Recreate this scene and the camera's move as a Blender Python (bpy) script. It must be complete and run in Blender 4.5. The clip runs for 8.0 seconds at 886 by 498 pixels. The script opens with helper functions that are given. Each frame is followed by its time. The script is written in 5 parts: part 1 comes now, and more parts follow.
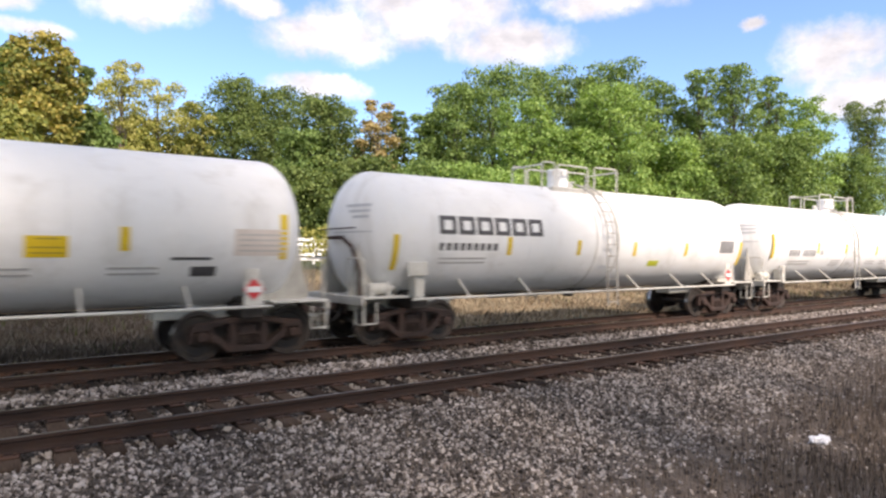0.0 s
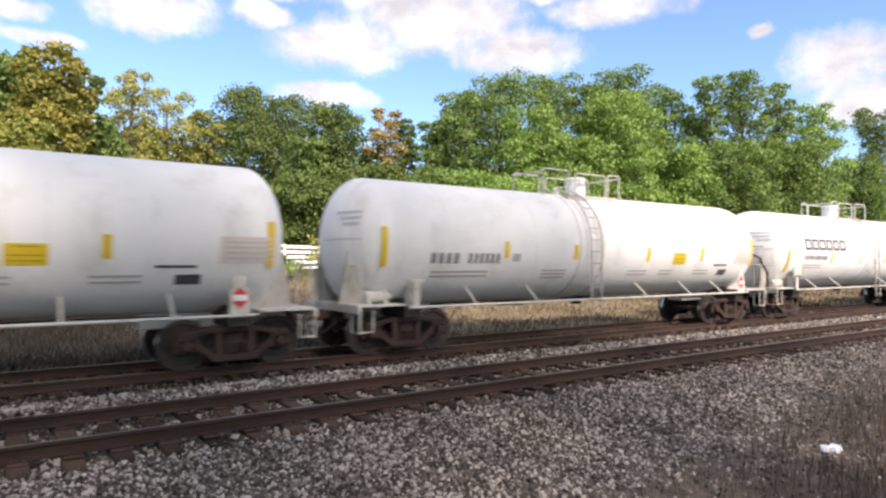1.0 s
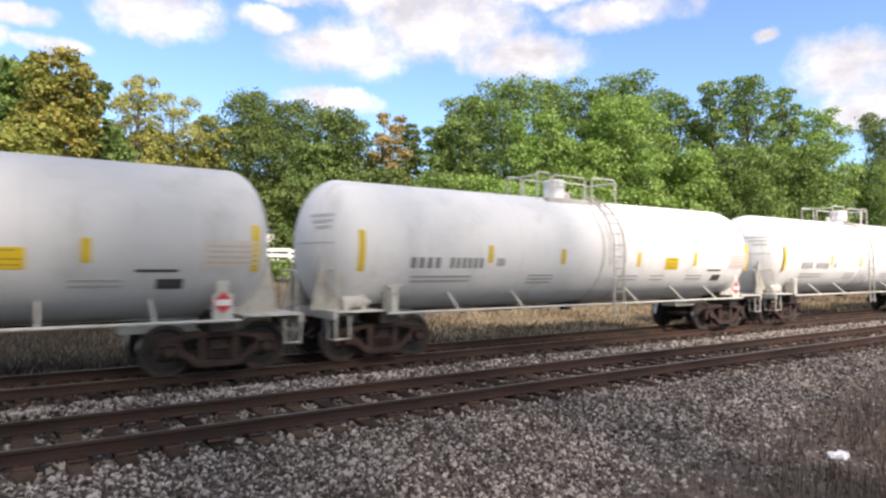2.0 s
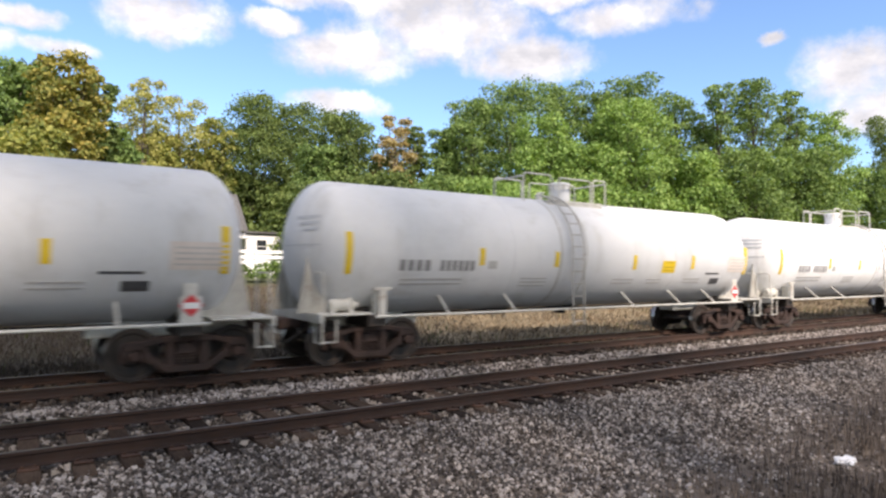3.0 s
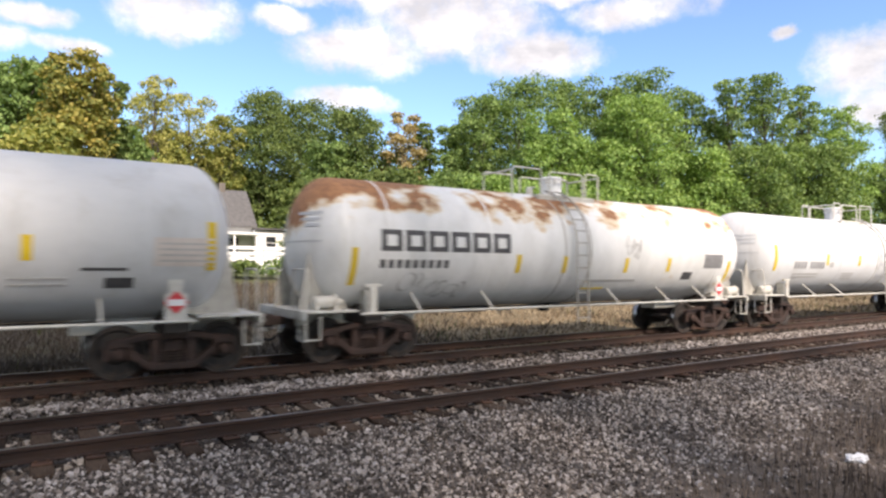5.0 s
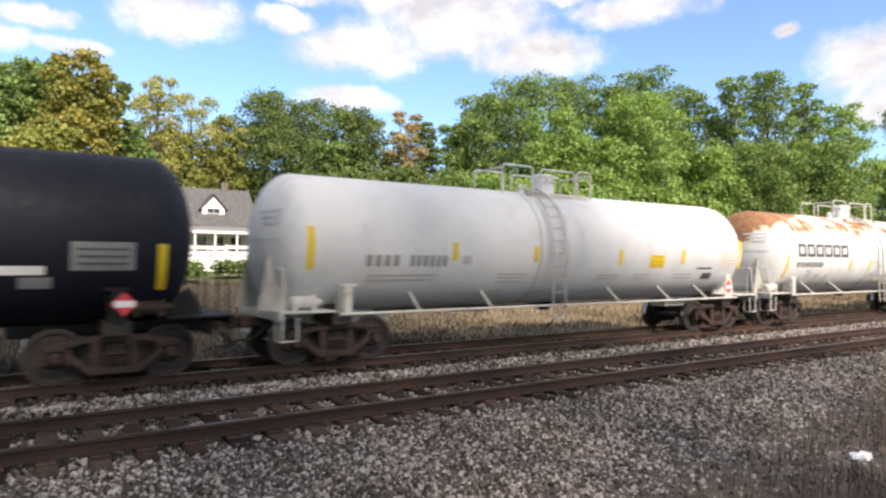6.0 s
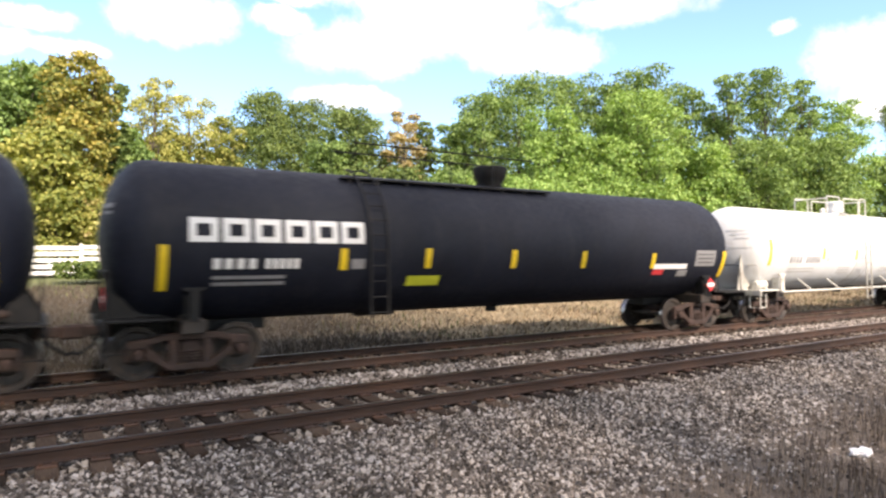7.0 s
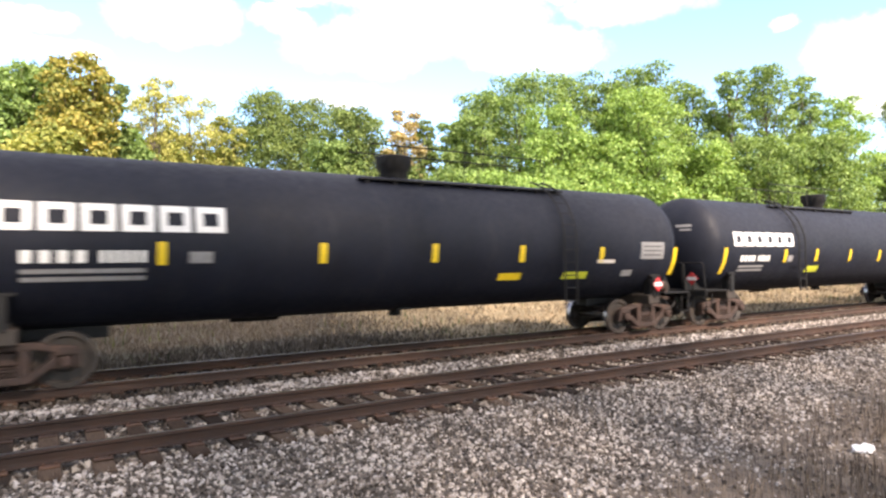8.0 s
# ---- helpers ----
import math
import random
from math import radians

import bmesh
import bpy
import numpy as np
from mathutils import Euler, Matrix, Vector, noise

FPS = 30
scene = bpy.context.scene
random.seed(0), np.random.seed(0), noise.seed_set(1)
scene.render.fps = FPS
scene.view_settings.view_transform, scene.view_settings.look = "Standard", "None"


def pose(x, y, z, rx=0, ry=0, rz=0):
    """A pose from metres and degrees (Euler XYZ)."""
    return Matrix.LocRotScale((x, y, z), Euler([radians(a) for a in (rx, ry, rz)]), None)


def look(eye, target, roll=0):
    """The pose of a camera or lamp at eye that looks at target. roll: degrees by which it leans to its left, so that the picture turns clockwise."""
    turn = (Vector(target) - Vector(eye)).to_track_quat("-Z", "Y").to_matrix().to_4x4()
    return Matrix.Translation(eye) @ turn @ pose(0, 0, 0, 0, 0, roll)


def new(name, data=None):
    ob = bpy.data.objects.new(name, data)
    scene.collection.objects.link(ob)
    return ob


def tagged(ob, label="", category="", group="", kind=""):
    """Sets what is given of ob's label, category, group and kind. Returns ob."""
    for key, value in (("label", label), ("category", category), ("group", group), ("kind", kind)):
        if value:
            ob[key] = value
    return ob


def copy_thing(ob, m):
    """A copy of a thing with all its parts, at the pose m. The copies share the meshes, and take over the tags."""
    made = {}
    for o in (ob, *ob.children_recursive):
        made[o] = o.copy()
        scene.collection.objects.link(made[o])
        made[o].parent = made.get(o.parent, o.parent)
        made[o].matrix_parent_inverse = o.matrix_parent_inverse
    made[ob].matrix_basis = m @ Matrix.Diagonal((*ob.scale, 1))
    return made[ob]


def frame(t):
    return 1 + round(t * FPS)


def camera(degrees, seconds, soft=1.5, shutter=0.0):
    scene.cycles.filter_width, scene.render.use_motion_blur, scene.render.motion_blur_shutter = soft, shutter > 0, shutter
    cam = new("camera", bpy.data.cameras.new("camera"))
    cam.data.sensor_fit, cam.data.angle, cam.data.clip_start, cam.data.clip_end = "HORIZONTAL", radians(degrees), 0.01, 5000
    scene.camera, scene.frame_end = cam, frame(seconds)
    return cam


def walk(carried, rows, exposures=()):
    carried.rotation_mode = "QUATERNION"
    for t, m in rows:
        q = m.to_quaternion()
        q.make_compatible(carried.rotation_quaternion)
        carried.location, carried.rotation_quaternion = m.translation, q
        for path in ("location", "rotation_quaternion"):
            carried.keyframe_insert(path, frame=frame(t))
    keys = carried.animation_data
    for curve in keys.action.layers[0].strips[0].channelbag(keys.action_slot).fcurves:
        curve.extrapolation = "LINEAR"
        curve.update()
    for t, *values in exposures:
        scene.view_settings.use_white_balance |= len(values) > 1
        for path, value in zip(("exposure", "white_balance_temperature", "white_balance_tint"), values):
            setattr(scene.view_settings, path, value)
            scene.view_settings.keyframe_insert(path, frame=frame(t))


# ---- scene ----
# ---- layout in metres: x along the tracks (the train runs towards +x), y away from the camera, z = 0 on the rail heads ----
YN, YF = 9.18, 13.345          # centre lines of the near and the far track
GAUGE = 1.505                  # between rail head centres
EYE = Vector((0.0, 0.0, 2.03))
RT, RB, ZT = 1.50, 1.57, 2.50  # radius of the white and the black tanks, height of their axis
SPEED = 16.1

# (seconds, yaw from +y towards +x, pitch, lean) of the camera
TURNS = [
    (0.0, 34.967, 0.503, 0.129), (0.5, 34.539, 0.961, 0.296), (1.0, 34.304, 1.192, 0.072), (1.5, 34.096, 1.408, 0.101),
    (3.0, 33.439, 1.858, 0.317), (3.5, 33.213, 1.810, 0.457), (4.0, 32.989, 1.658, 0.478), (4.5, 32.800, 1.595, 0.427),
    (6.0, 32.427, 1.453, 0.108), (6.5, 32.594, 1.410, -0.070), (7.0, 32.514, 1.395, -0.352), (7.5, 32.405, 1.348, -0.665),
    (8.0, 32.412, 1.270, -0.647)]


def aim(yaw, pitch, lean):
    a, b = radians(yaw), radians(pitch)
    return look(EYE, EYE + Vector((math.sin(a) * math.cos(b), math.cos(a) * math.cos(b), math.sin(b))), lean)


cam = camera(70.2, 8.0, soft=2.4, shutter=0.22)
walk(cam, [(t, aim(y, p, r)) for t, y, p, r in TURNS],
     exposures=[(0.0, 1.25, 7800, 20), (3.0, 1.15, 7600, 18), (4.7, 1.22, 7700, 18), (6.0, 1.24, 7800, 17), (6.5, 1.52, 8000, 17), (7.0, 1.82, 8100, 18), (8.0, 2.19, 8200, 19)])

# ---- world and sun ----
SUN_AZ, SUN_EL = 181.0, 40.0    # azimuth from +y towards +x
world = bpy.data.worlds.new("world")
scene.world = world
world.use_nodes = True


class Nodes:
    """Short hand for building a node tree."""

    def __init__(self, tree):
        self.tree = tree
        tree.nodes.clear()

    def add(self, kind, **values):
        node = self.tree.nodes.new(kind)
        if "operation" in values:
            node.operation = values["operation"]
        if "use_clamp" in values:
            node.use_clamp = values["use_clamp"]
        if "sky_type" in values:
            node.sky_type = values["sky_type"]
        if "sun_disc" in values:
            node.sun_disc = values["sun_disc"]
        if "data_type" in values:
            node.data_type = values["data_type"]
        if "blend_type" in values:
            node.blend_type = values["blend_type"]
        if "interpolation_type" in values:
            node.interpolation_type = values["interpolation_type"]
        return node

    def link(self, a, b):
        self.tree.links.new(a, b)

    def put(self, socket, value):
        if isinstance(value, bpy.types.NodeSocket):
            self.link(value, socket)
        else:
            socket.default_value = value

    def math(self, op, a, b=0.0, c=0.0, clamp=False):
        node = self.add("ShaderNodeMath", operation=op, use_clamp=clamp)
        self.put(node.inputs[0], a)
        self.put(node.inputs[1], b)
        self.put(node.inputs[2], c)
        return node.outputs[0]

    def noise(self, vector, scale, detail=4.0, rough=0.55, distortion=0.0):
        node = self.add("ShaderNodeTexNoise")
        if vector is not None:
            self.link(vector, node.inputs["Vector"])
        node.inputs["Scale"].default_value = scale
        node.inputs["Detail"].default_value = detail
        node.inputs["Roughness"].default_value = rough
        node.inputs["Distortion"].default_value = distortion
        return node.outputs["Fac"]

    def mapping(self, vector, scale=(1, 1, 1), loc=(0, 0, 0), rot=(0, 0, 0)):
        node = self.add("ShaderNodeMapping")
        self.link(vector, node.inputs["Vector"])
        node.inputs["Scale"].default_value = scale
        node.inputs["Location"].default_value = loc
        node.inputs["Rotation"].default_value = rot
        return node.outputs["Vector"]

    def ramp(self, fac, stops):
        node = self.add("ShaderNodeValToRGB")
        el = node.color_ramp.elements
        while len(el) < len(stops):
            el.new(0.5)
        for e, (p, c) in zip(el, stops):
            e.position = p
            e.color = (*c, 1) if len(c) == 3 else c
        self.put(node.inputs["Fac"], fac)
        return node.outputs["Color"]

    def span(self, value, a, b, c=0.0, d=1.0, smooth=True):
        node = self.add("ShaderNodeMapRange", interpolation_type="SMOOTHSTEP" if smooth else "LINEAR")
        self.put(node.inputs["Value"], value)
        for name, v in zip(("From Min", "From Max", "To Min", "To Max"), (a, b, c, d)):
            node.inputs[name].default_value = v
        return node.outputs["Result"]

    def mix(self, fac, a, b, blend="MIX"):
        node = self.add("ShaderNodeMix", data_type="RGBA", blend_type=blend)
        self.put(node.inputs["Factor"], fac)
        self.put(node.inputs[6], a if isinstance(a, bpy.types.NodeSocket) or len(a) == 4 else (*a, 1))
        self.put(node.inputs[7], b if isinstance(b, bpy.types.NodeSocket) or len(b) == 4 else (*b, 1))
        return node.outputs[2]


# clouds as banks of soft ellipses: azimuth, elevation, half width, half height in degrees
CLOUDS = [
    (25.0, 18.9, 6.0, 2.3), (34.0, 21.0, 8.0, 3.0), (41.0, 18.4, 6.0, 2.0), (30.0, 23.6, 8.0, 2.2), (24.2, 14.6, 4.2, 0.95),
    (8.9, 20.6, 4.8, 2.2), (18.3, 20.8, 2.8, 1.1), (20.5, 23.2, 4.0, 1.0), (49.5, 21.4, 5.5, 1.5), (44.0, 23.5, 5.0, 1.2), (61.1, 18.0, 1.3, 0.5),
    (67.0, 15.2, 4.0, 2.4), (69.0, 12.0, 4.0, 2.2), (-0.5, 18.5, 3.2, 0.9), (1.9, 16.5, 2.8, 0.8), (-5.0, 16.5, 4.0, 1.2),
    (84.0, 16.0, 9.0, 4.0), (-22.0, 18.0, 9.0, 4.0), (60.0, 34.0, 9.0, 4.0), (15.0, 33.0, 11.0, 4.0), (38.0, 31.0, 9.0, 3.0), (110.0, 24.0, 12.0, 5.0), (-60.0, 28.0, 12.0, 5.0)]


def build_sky():
    n = Nodes(world.node_tree)
    sky = n.add("ShaderNodeTexSky", sky_type="NISHITA", sun_disc=False)
    sky.sun_elevation, sky.sun_rotation = radians(SUN_EL), radians(SUN_AZ)
    sky.air_density, sky.dust_density, sky.ozone_density = 1.0, 0.6, 1.6
    co = n.add("ShaderNodeTexCoord").outputs["Generated"]
    sep = n.add("ShaderNodeSeparateXYZ")
    n.link(co, sep.inputs[0])
    az = n.math("MULTIPLY", n.math("ARCTAN2", sep.outputs[0], sep.outputs[1]), 180 / math.pi)
    el = n.math("MULTIPLY", n.math("ARCSINE", sep.outputs[2]), 180 / math.pi)
    wob = n.noise(co, 9.0, 6.0, 0.6)
    wob2 = n.noise(n.mapping(co, loc=(3, 1, 7)), 9.0, 6.0, 0.6)
    az = n.math("ADD", az, n.math("MULTIPLY", n.math("SUBTRACT", wob, 0.5), 5.0))
    el = n.math("ADD", el, n.math("MULTIPLY", n.math("SUBTRACT", wob2, 0.5), 3.2))
    best = None
    for a, e, w, h in CLOUDS:
        u = n.math("MULTIPLY", n.math("SUBTRACT", az, a), 1 / w)
        v = n.math("MULTIPLY", n.math("SUBTRACT", el, e), 1 / h)
        d = n.math("SUBTRACT", 1.0, n.math("ADD", n.math("MULTIPLY", u, u), n.math("MULTIPLY", v, v)))
        best = d if best is None else n.math("SMOOTH_MAX", best, d, 0.35)
    fine = n.noise(co, 16.0, 9.0, 0.68)
    cover = n.span(n.math("ADD", best, n.math("MULTIPLY", n.math("SUBTRACT", fine, 0.5), 2.6)), -0.55, 1.0)
    # broken cloud added over the unseen rest of the sky, to whiten the ambient light
    rest = n.math("MAXIMUM", n.span(el, 26.0, 34.0), n.span(n.math("ABSOLUTE", n.math("SUBTRACT", az, 34.0)), 48.0, 60.0))
    rest = n.math("MULTIPLY", rest, n.span(n.noise(n.mapping(co, loc=(5, 2, 1)), 3.2, 8.0, 0.6), 0.40, 0.56))
    rest = n.math("MULTIPLY", rest, n.span(sep.outputs[2], 0.02, 0.12))
    cover = n.math("MAXIMUM", cover, rest)
    shade = n.noise(n.mapping(co, scale=(1, 1, 1.8)), 11.0, 5.0, 0.6)
    white = n.ramp(shade, [(0.36, (2.35, 2.62, 3.1)), (0.52, (3.1, 3.4, 3.9)), (0.72, (5.0, 5.35, 5.9))])
    sky_col = n.mix(1.0, sky.outputs[0], (0.58, 0.785, 1.0), "MULTIPLY")
    col = n.mix(cover, sky_col, white)
    bg = n.add("ShaderNodeBackground")
    n.link(col, bg.inputs["Color"])
    bg.inputs["Strength"].default_value = 0.132
    out = n.add("ShaderNodeOutputWorld")
    n.link(bg.outputs[0], out.inputs["Surface"])


build_sky()
sun = new("sun", bpy.data.lights.new("sun", "SUN"))
sun.data.energy, sun.data.angle, sun.data.color = 2.9, radians(5.5), (1.0, 0.965, 0.92)
_a, _e = radians(SUN_AZ), radians(SUN_EL)
sun.matrix_world = look((0, 0, 60), Vector((0, 0, 60)) - Vector((math.sin(_a) * math.cos(_e), math.cos(_a) * math.cos(_e), math.sin(_e))))


# ---- materials ----
def material(name, stops, scale=4.0, rough=0.6, metal=0.0, bump=0.0, bump_scale=40.0, stretch=(1, 1, 1), random=0.0, island=0.0, spec=0.5, detail=5.0, coords="Object", streak=None, patches=None):
    """A surface with colour stops along a noise, finer grain, optional per-piece change, streaks and patches of another colour."""
    m = bpy.data.materials.new(name)
    m.use_nodes = True
    n = Nodes(m.node_tree)
    co = n.add("ShaderNodeTexCoord").outputs[coords] if coords != "World" else n.add("ShaderNodeNewGeometry").outputs["Position"]
    co = n.mapping(co, scale=stretch)
    fac = n.noise(co, scale, detail, 0.6)
    fine = n.noise(co, scale * 9, 3.0, 0.6)
    fac = n.math("ADD", n.math("MULTIPLY", fac, 0.75), n.math("MULTIPLY", fine, 0.25))
    if random:
        fac = n.math("ADD", fac, n.math("MULTIPLY", n.math("SUBTRACT", n.add("ShaderNodeObjectInfo").outputs["Random"], 0.5), random))
    if island:
        fac = n.math("ADD", fac, n.math("MULTIPLY", n.math("SUBTRACT", n.add("ShaderNodeNewGeometry").outputs["Random Per Island"], 0.5), island))
    k = len(stops)
    col = n.ramp(fac, [(0.28 + 0.44 * i / max(1, k - 1), c) for i, c in enumerate(stops)])
    if streak:
        colour, amount, sc = streak
        s = n.span(n.noise(n.mapping(co, scale=sc), 1.0, 5.0, 0.65), 0.5, 0.78, 0.0, amount)
        col = n.mix(s, col, colour)
    if patches:
        colour, amount, sc, lo, hi = patches
        s = n.span(n.noise(n.mapping(co, scale=sc), 1.0, 6.0, 0.65), lo, hi, 0.0, amount)
        col = n.mix(s, col, colour)
    b = n.add("ShaderNodeBsdfPrincipled")
    n.link(col, b.inputs["Base Color"])
    n.put(b.inputs["Roughness"], n.span(fine, 0.3, 0.7, max(0.03, rough - 0.08), min(1, rough + 0.08)))
    b.inputs["Metallic"].default_value = metal
    b.inputs["Specular IOR Level"].default_value = spec
    if bump:
        bp = n.add("ShaderNodeBump")
        bp.inputs["Strength"].default_value = 0.6
        bp.inputs["Distance"].default_value = bump
        n.link(n.noise(co, bump_scale, 5.0, 0.65), bp.inputs["Height"])
        n.link(bp.outputs[0], b.inputs["Normal"])
    out = n.add("ShaderNodeOutputMaterial")
    n.link(b.outputs[0], out.inputs["Surface"])
    return m


def leaf_material(name, dark, mid, light):
    m = bpy.data.materials.new(name)
    m.use_nodes = True
    n = Nodes(m.node_tree)
    geo = n.add("ShaderNodeNewGeometry")
    big = n.noise(geo.outputs["Position"], 0.45, 4.0, 0.65)
    fac = n.math("ADD", n.math("MULTIPLY", big, 0.6), n.math("MULTIPLY", geo.outputs["Random Per Island"], 0.4))
    col = n.ramp(fac, [(0.3, dark), (0.5, mid), (0.7, light)])
    d = n.add("ShaderNodeBsdfPrincipled")
    n.link(col, d.inputs["Base Color"])
    d.inputs["Roughness"].default_value = 0.6
    d.inputs["Specular IOR Level"].default_value = 0.3
    tr = n.add("ShaderNodeBsdfTranslucent")
    n.link(n.mix(1.0, col, (1.25, 1.25, 0.6), "MULTIPLY"), tr.inputs["Color"])
    mx = n.add("ShaderNodeMixShader")
    mx.inputs[0].default_value = 0.35
    n.link(d.outputs[0], mx.inputs[1])
    n.link(tr.outputs[0], mx.inputs[2])
    out = n.add("ShaderNodeOutputMaterial")
    n.link(mx.outputs[0], out.inputs["Surface"])
    return m


def rusty_white():
    """White paint with rust that has broken out along the top and runs down."""
    m = bpy.data.materials.new("rusty_white_paint")
    m.use_nodes = True
    n = Nodes(m.node_tree)
    co = n.add("ShaderNodeTexCoord").outputs["Object"]
    sep = n.add("ShaderNodeSeparateXYZ")
    n.link(co, sep.inputs[0])
    base = n.ramp(n.noise(n.mapping(co, scale=(0.6, 0.6, 0.3)), 3.0, 6.0, 0.65), [(0.3, (0.63, 0.64, 0.635)), (0.65, (0.77, 0.78, 0.78))])
    grime = n.span(n.noise(n.mapping(co, scale=(3.0, 3.0, 0.35)), 1.0, 6.0, 0.65), 0.5, 0.8, 0.0, 0.35)
    base = n.mix(grime, base, (0.42, 0.40, 0.36))
    blot = n.noise(n.mapping(co, scale=(0.66, 0.85, 0.85), loc=(2.2, 0, 0)), 1.0, 5.0, 0.58)
    spread = n.math("ADD", blot, n.span(sep.outputs[2], 0.1, 1.45, -0.15, 0.12))
    spread = n.math("ADD", spread, n.span(sep.outputs[0], -4.2, -7.4, 0.0, 0.10))
    bx, bz = n.math("MULTIPLY", n.math("SUBTRACT", sep.outputs[0], 5.75), 1.2), n.math("MULTIPLY", n.math("SUBTRACT", sep.outputs[2], 0.62), 2.4)
    spot = n.math("ADD", n.math("MULTIPLY", bx, bx), n.math("MULTIPLY", bz, bz))
    spread = n.math("ADD", spread, n.span(spot, 1.3, 0.0, 0.0, 0.17))
    rust = n.span(spread, 0.575, 0.625, 0.0, 0.9)
    stain = n.span(spread, 0.515, 0.59, 0.0, 0.75)
    col = n.mix(stain, base, (0.56, 0.39, 0.19))
    col = n.mix(rust, col, n.ramp(n.noise(co, 6.0, 6.0, 0.7), [(0.35, (0.16, 0.055, 0.024)), (0.65, (0.38, 0.165, 0.065))]))
    b = n.add("ShaderNodeBsdfPrincipled")
    n.link(col, b.inputs["Base Color"])
    n.put(b.inputs["Roughness"], n.span(rust, 0.0, 1.0, 0.42, 0.85))
    out = n.add("ShaderNodeOutputMaterial")
    n.link(b.outputs[0], out.inputs["Surface"])
    return m


M_WHITE = material("white_tank_paint", [(0.68, 0.69, 0.69), (0.785, 0.795, 0.80), (0.815, 0.825, 0.83)], scale=0.6, rough=0.55, spec=0.22, stretch=(0.5, 1, 1), bump=0.002, bump_scale=1.2, random=0.05,
                   streak=((0.45, 0.43, 0.39), 0.45, (2.6, 2.6, 0.25)))
M_GREY = material("grey_white_tank_paint", [(0.52, 0.535, 0.55), (0.60, 0.615, 0.63), (0.65, 0.66, 0.67)], scale=0.6, rough=0.6, spec=0.2, stretch=(0.5, 1, 1), bump=0.002, bump_scale=1.2, random=0.05,
                  streak=((0.36, 0.35, 0.32), 0.4, (2.6, 2.6, 0.25)))
M_RUSTY = rusty_white()
M_BLACK = material("black_tank_paint", [(0.005, 0.006, 0.011), (0.007, 0.009, 0.017), (0.010, 0.013, 0.023)], scale=0.8, rough=0.62, spec=0.25, bump=0.002, bump_scale=1.2,
                   streak=((0.026, 0.028, 0.034), 0.40, (2.2, 2.2, 0.22)))
M_WHITE_STEEL = material("white_painted_steel", [(0.36, 0.34, 0.30), (0.54, 0.53, 0.49), (0.64, 0.63, 0.60)], scale=3.0, rough=0.5, patches=((0.20, 0.11, 0.06), 0.7, (4, 4, 4), 0.6, 0.72))
# grey puts the ladder's shadow side into the colour; rust patches on top
M_DULL_STEEL = material("darkened_grey_steel", [(0.24, 0.23, 0.21), (0.36, 0.35, 0.32), (0.46, 0.45, 0.42)], scale=3.0, rough=0.55, patches=((0.18, 0.10, 0.06), 0.7, (4, 4, 4), 0.58, 0.7))
M_BLACK_STEEL = material("black_painted_steel", [(0.006, 0.006, 0.007), (0.010, 0.010, 0.011), (0.022, 0.020, 0.019)], scale=3.0, rough=0.6, spec=0.25)
M_TRUCK = material("rusty_cast_steel", [(0.017, 0.011, 0.010), (0.038, 0.022, 0.018), (0.088, 0.045, 0.034)], scale=5.0, rough=0.8, bump=0.004, bump_scale=30.0)
M_WHEEL = material("dark_wheel_steel", [(0.014, 0.012, 0.011), (0.028, 0.022, 0.019), (0.06, 0.04, 0.03)], scale=5.0, rough=0.7)
M_TREAD = material("worn_steel", [(0.30, 0.30, 0.31), (0.42, 0.42, 0.43)], scale=8.0, rough=0.28, metal=1.0)
M_YELLOW = material("yellow_reflective_sheeting", [(0.62, 0.42, 0.02), (0.74, 0.53, 0.03)], scale=6.0, rough=0.45)
M_LIME = material("lime_yellow_sheet", [(0.40, 0.42, 0.03), (0.52, 0.55, 0.05)], scale=6.0, rough=0.5)
M_INK = material("faded_black_lettering", [(0.04, 0.04, 0.045), (0.10, 0.10, 0.105)], scale=9.0, rough=0.6)
M_GREY_INK = material("faint_grey_lettering", [(0.34, 0.34, 0.34), (0.46, 0.46, 0.45)], scale=9.0, rough=0.6)
M_CHALK = material("white_lettering", [(0.66, 0.66, 0.66), (0.80, 0.80, 0.80)], scale=9.0, rough=0.5)
M_DULL = material("dull_grey_lettering", [(0.16, 0.16, 0.165), (0.26, 0.26, 0.27)], scale=9.0, rough=0.6)
M_PINK = material("faded_tan_panel", [(0.56, 0.49, 0.45), (0.66, 0.61, 0.57)], scale=7.0, rough=0.6)
M_FADED_INK = material("faded_lettering_paint", [(0.42, 0.44, 0.46), (0.50, 0.52, 0.54)], scale=6.0, rough=0.6)
M_OLIVE_INK = material("olive_print", [(0.30, 0.22, 0.03), (0.38, 0.28, 0.04)], scale=6.0, rough=0.6)
M_RED = material("red_placard", [(0.55, 0.03, 0.035), (0.66, 0.05, 0.06)], scale=7.0, rough=0.5)
M_PLACARD = material("white_placard", [(0.72, 0.70, 0.70), (0.8, 0.8, 0.8)], scale=7.0, rough=0.5)
M_RAIL_SIDE = material("rusty_rail_side", [(0.018, 0.010, 0.008), (0.040, 0.021, 0.015), (0.080, 0.039, 0.024)], scale=2.0, rough=0.85, stretch=(0.25, 1, 1), bump=0.002, bump_scale=60, coords="World")
M_RAIL_TOP = material("polished_rail_head", [(0.15, 0.15, 0.16), (0.25, 0.255, 0.27)], scale=2.0, rough=0.36, metal=1.0, stretch=(0.2, 6, 1), coords="World")
M_TIE = material("weathered_creosoted_wood", [(0.018, 0.012, 0.009), (0.044, 0.028, 0.020), (0.085, 0.058, 0.042)], scale=3.0, spec=0.15, rough=0.95, stretch=(9, 1.2, 9), bump=0.006, bump_scale=14, random=0.45)
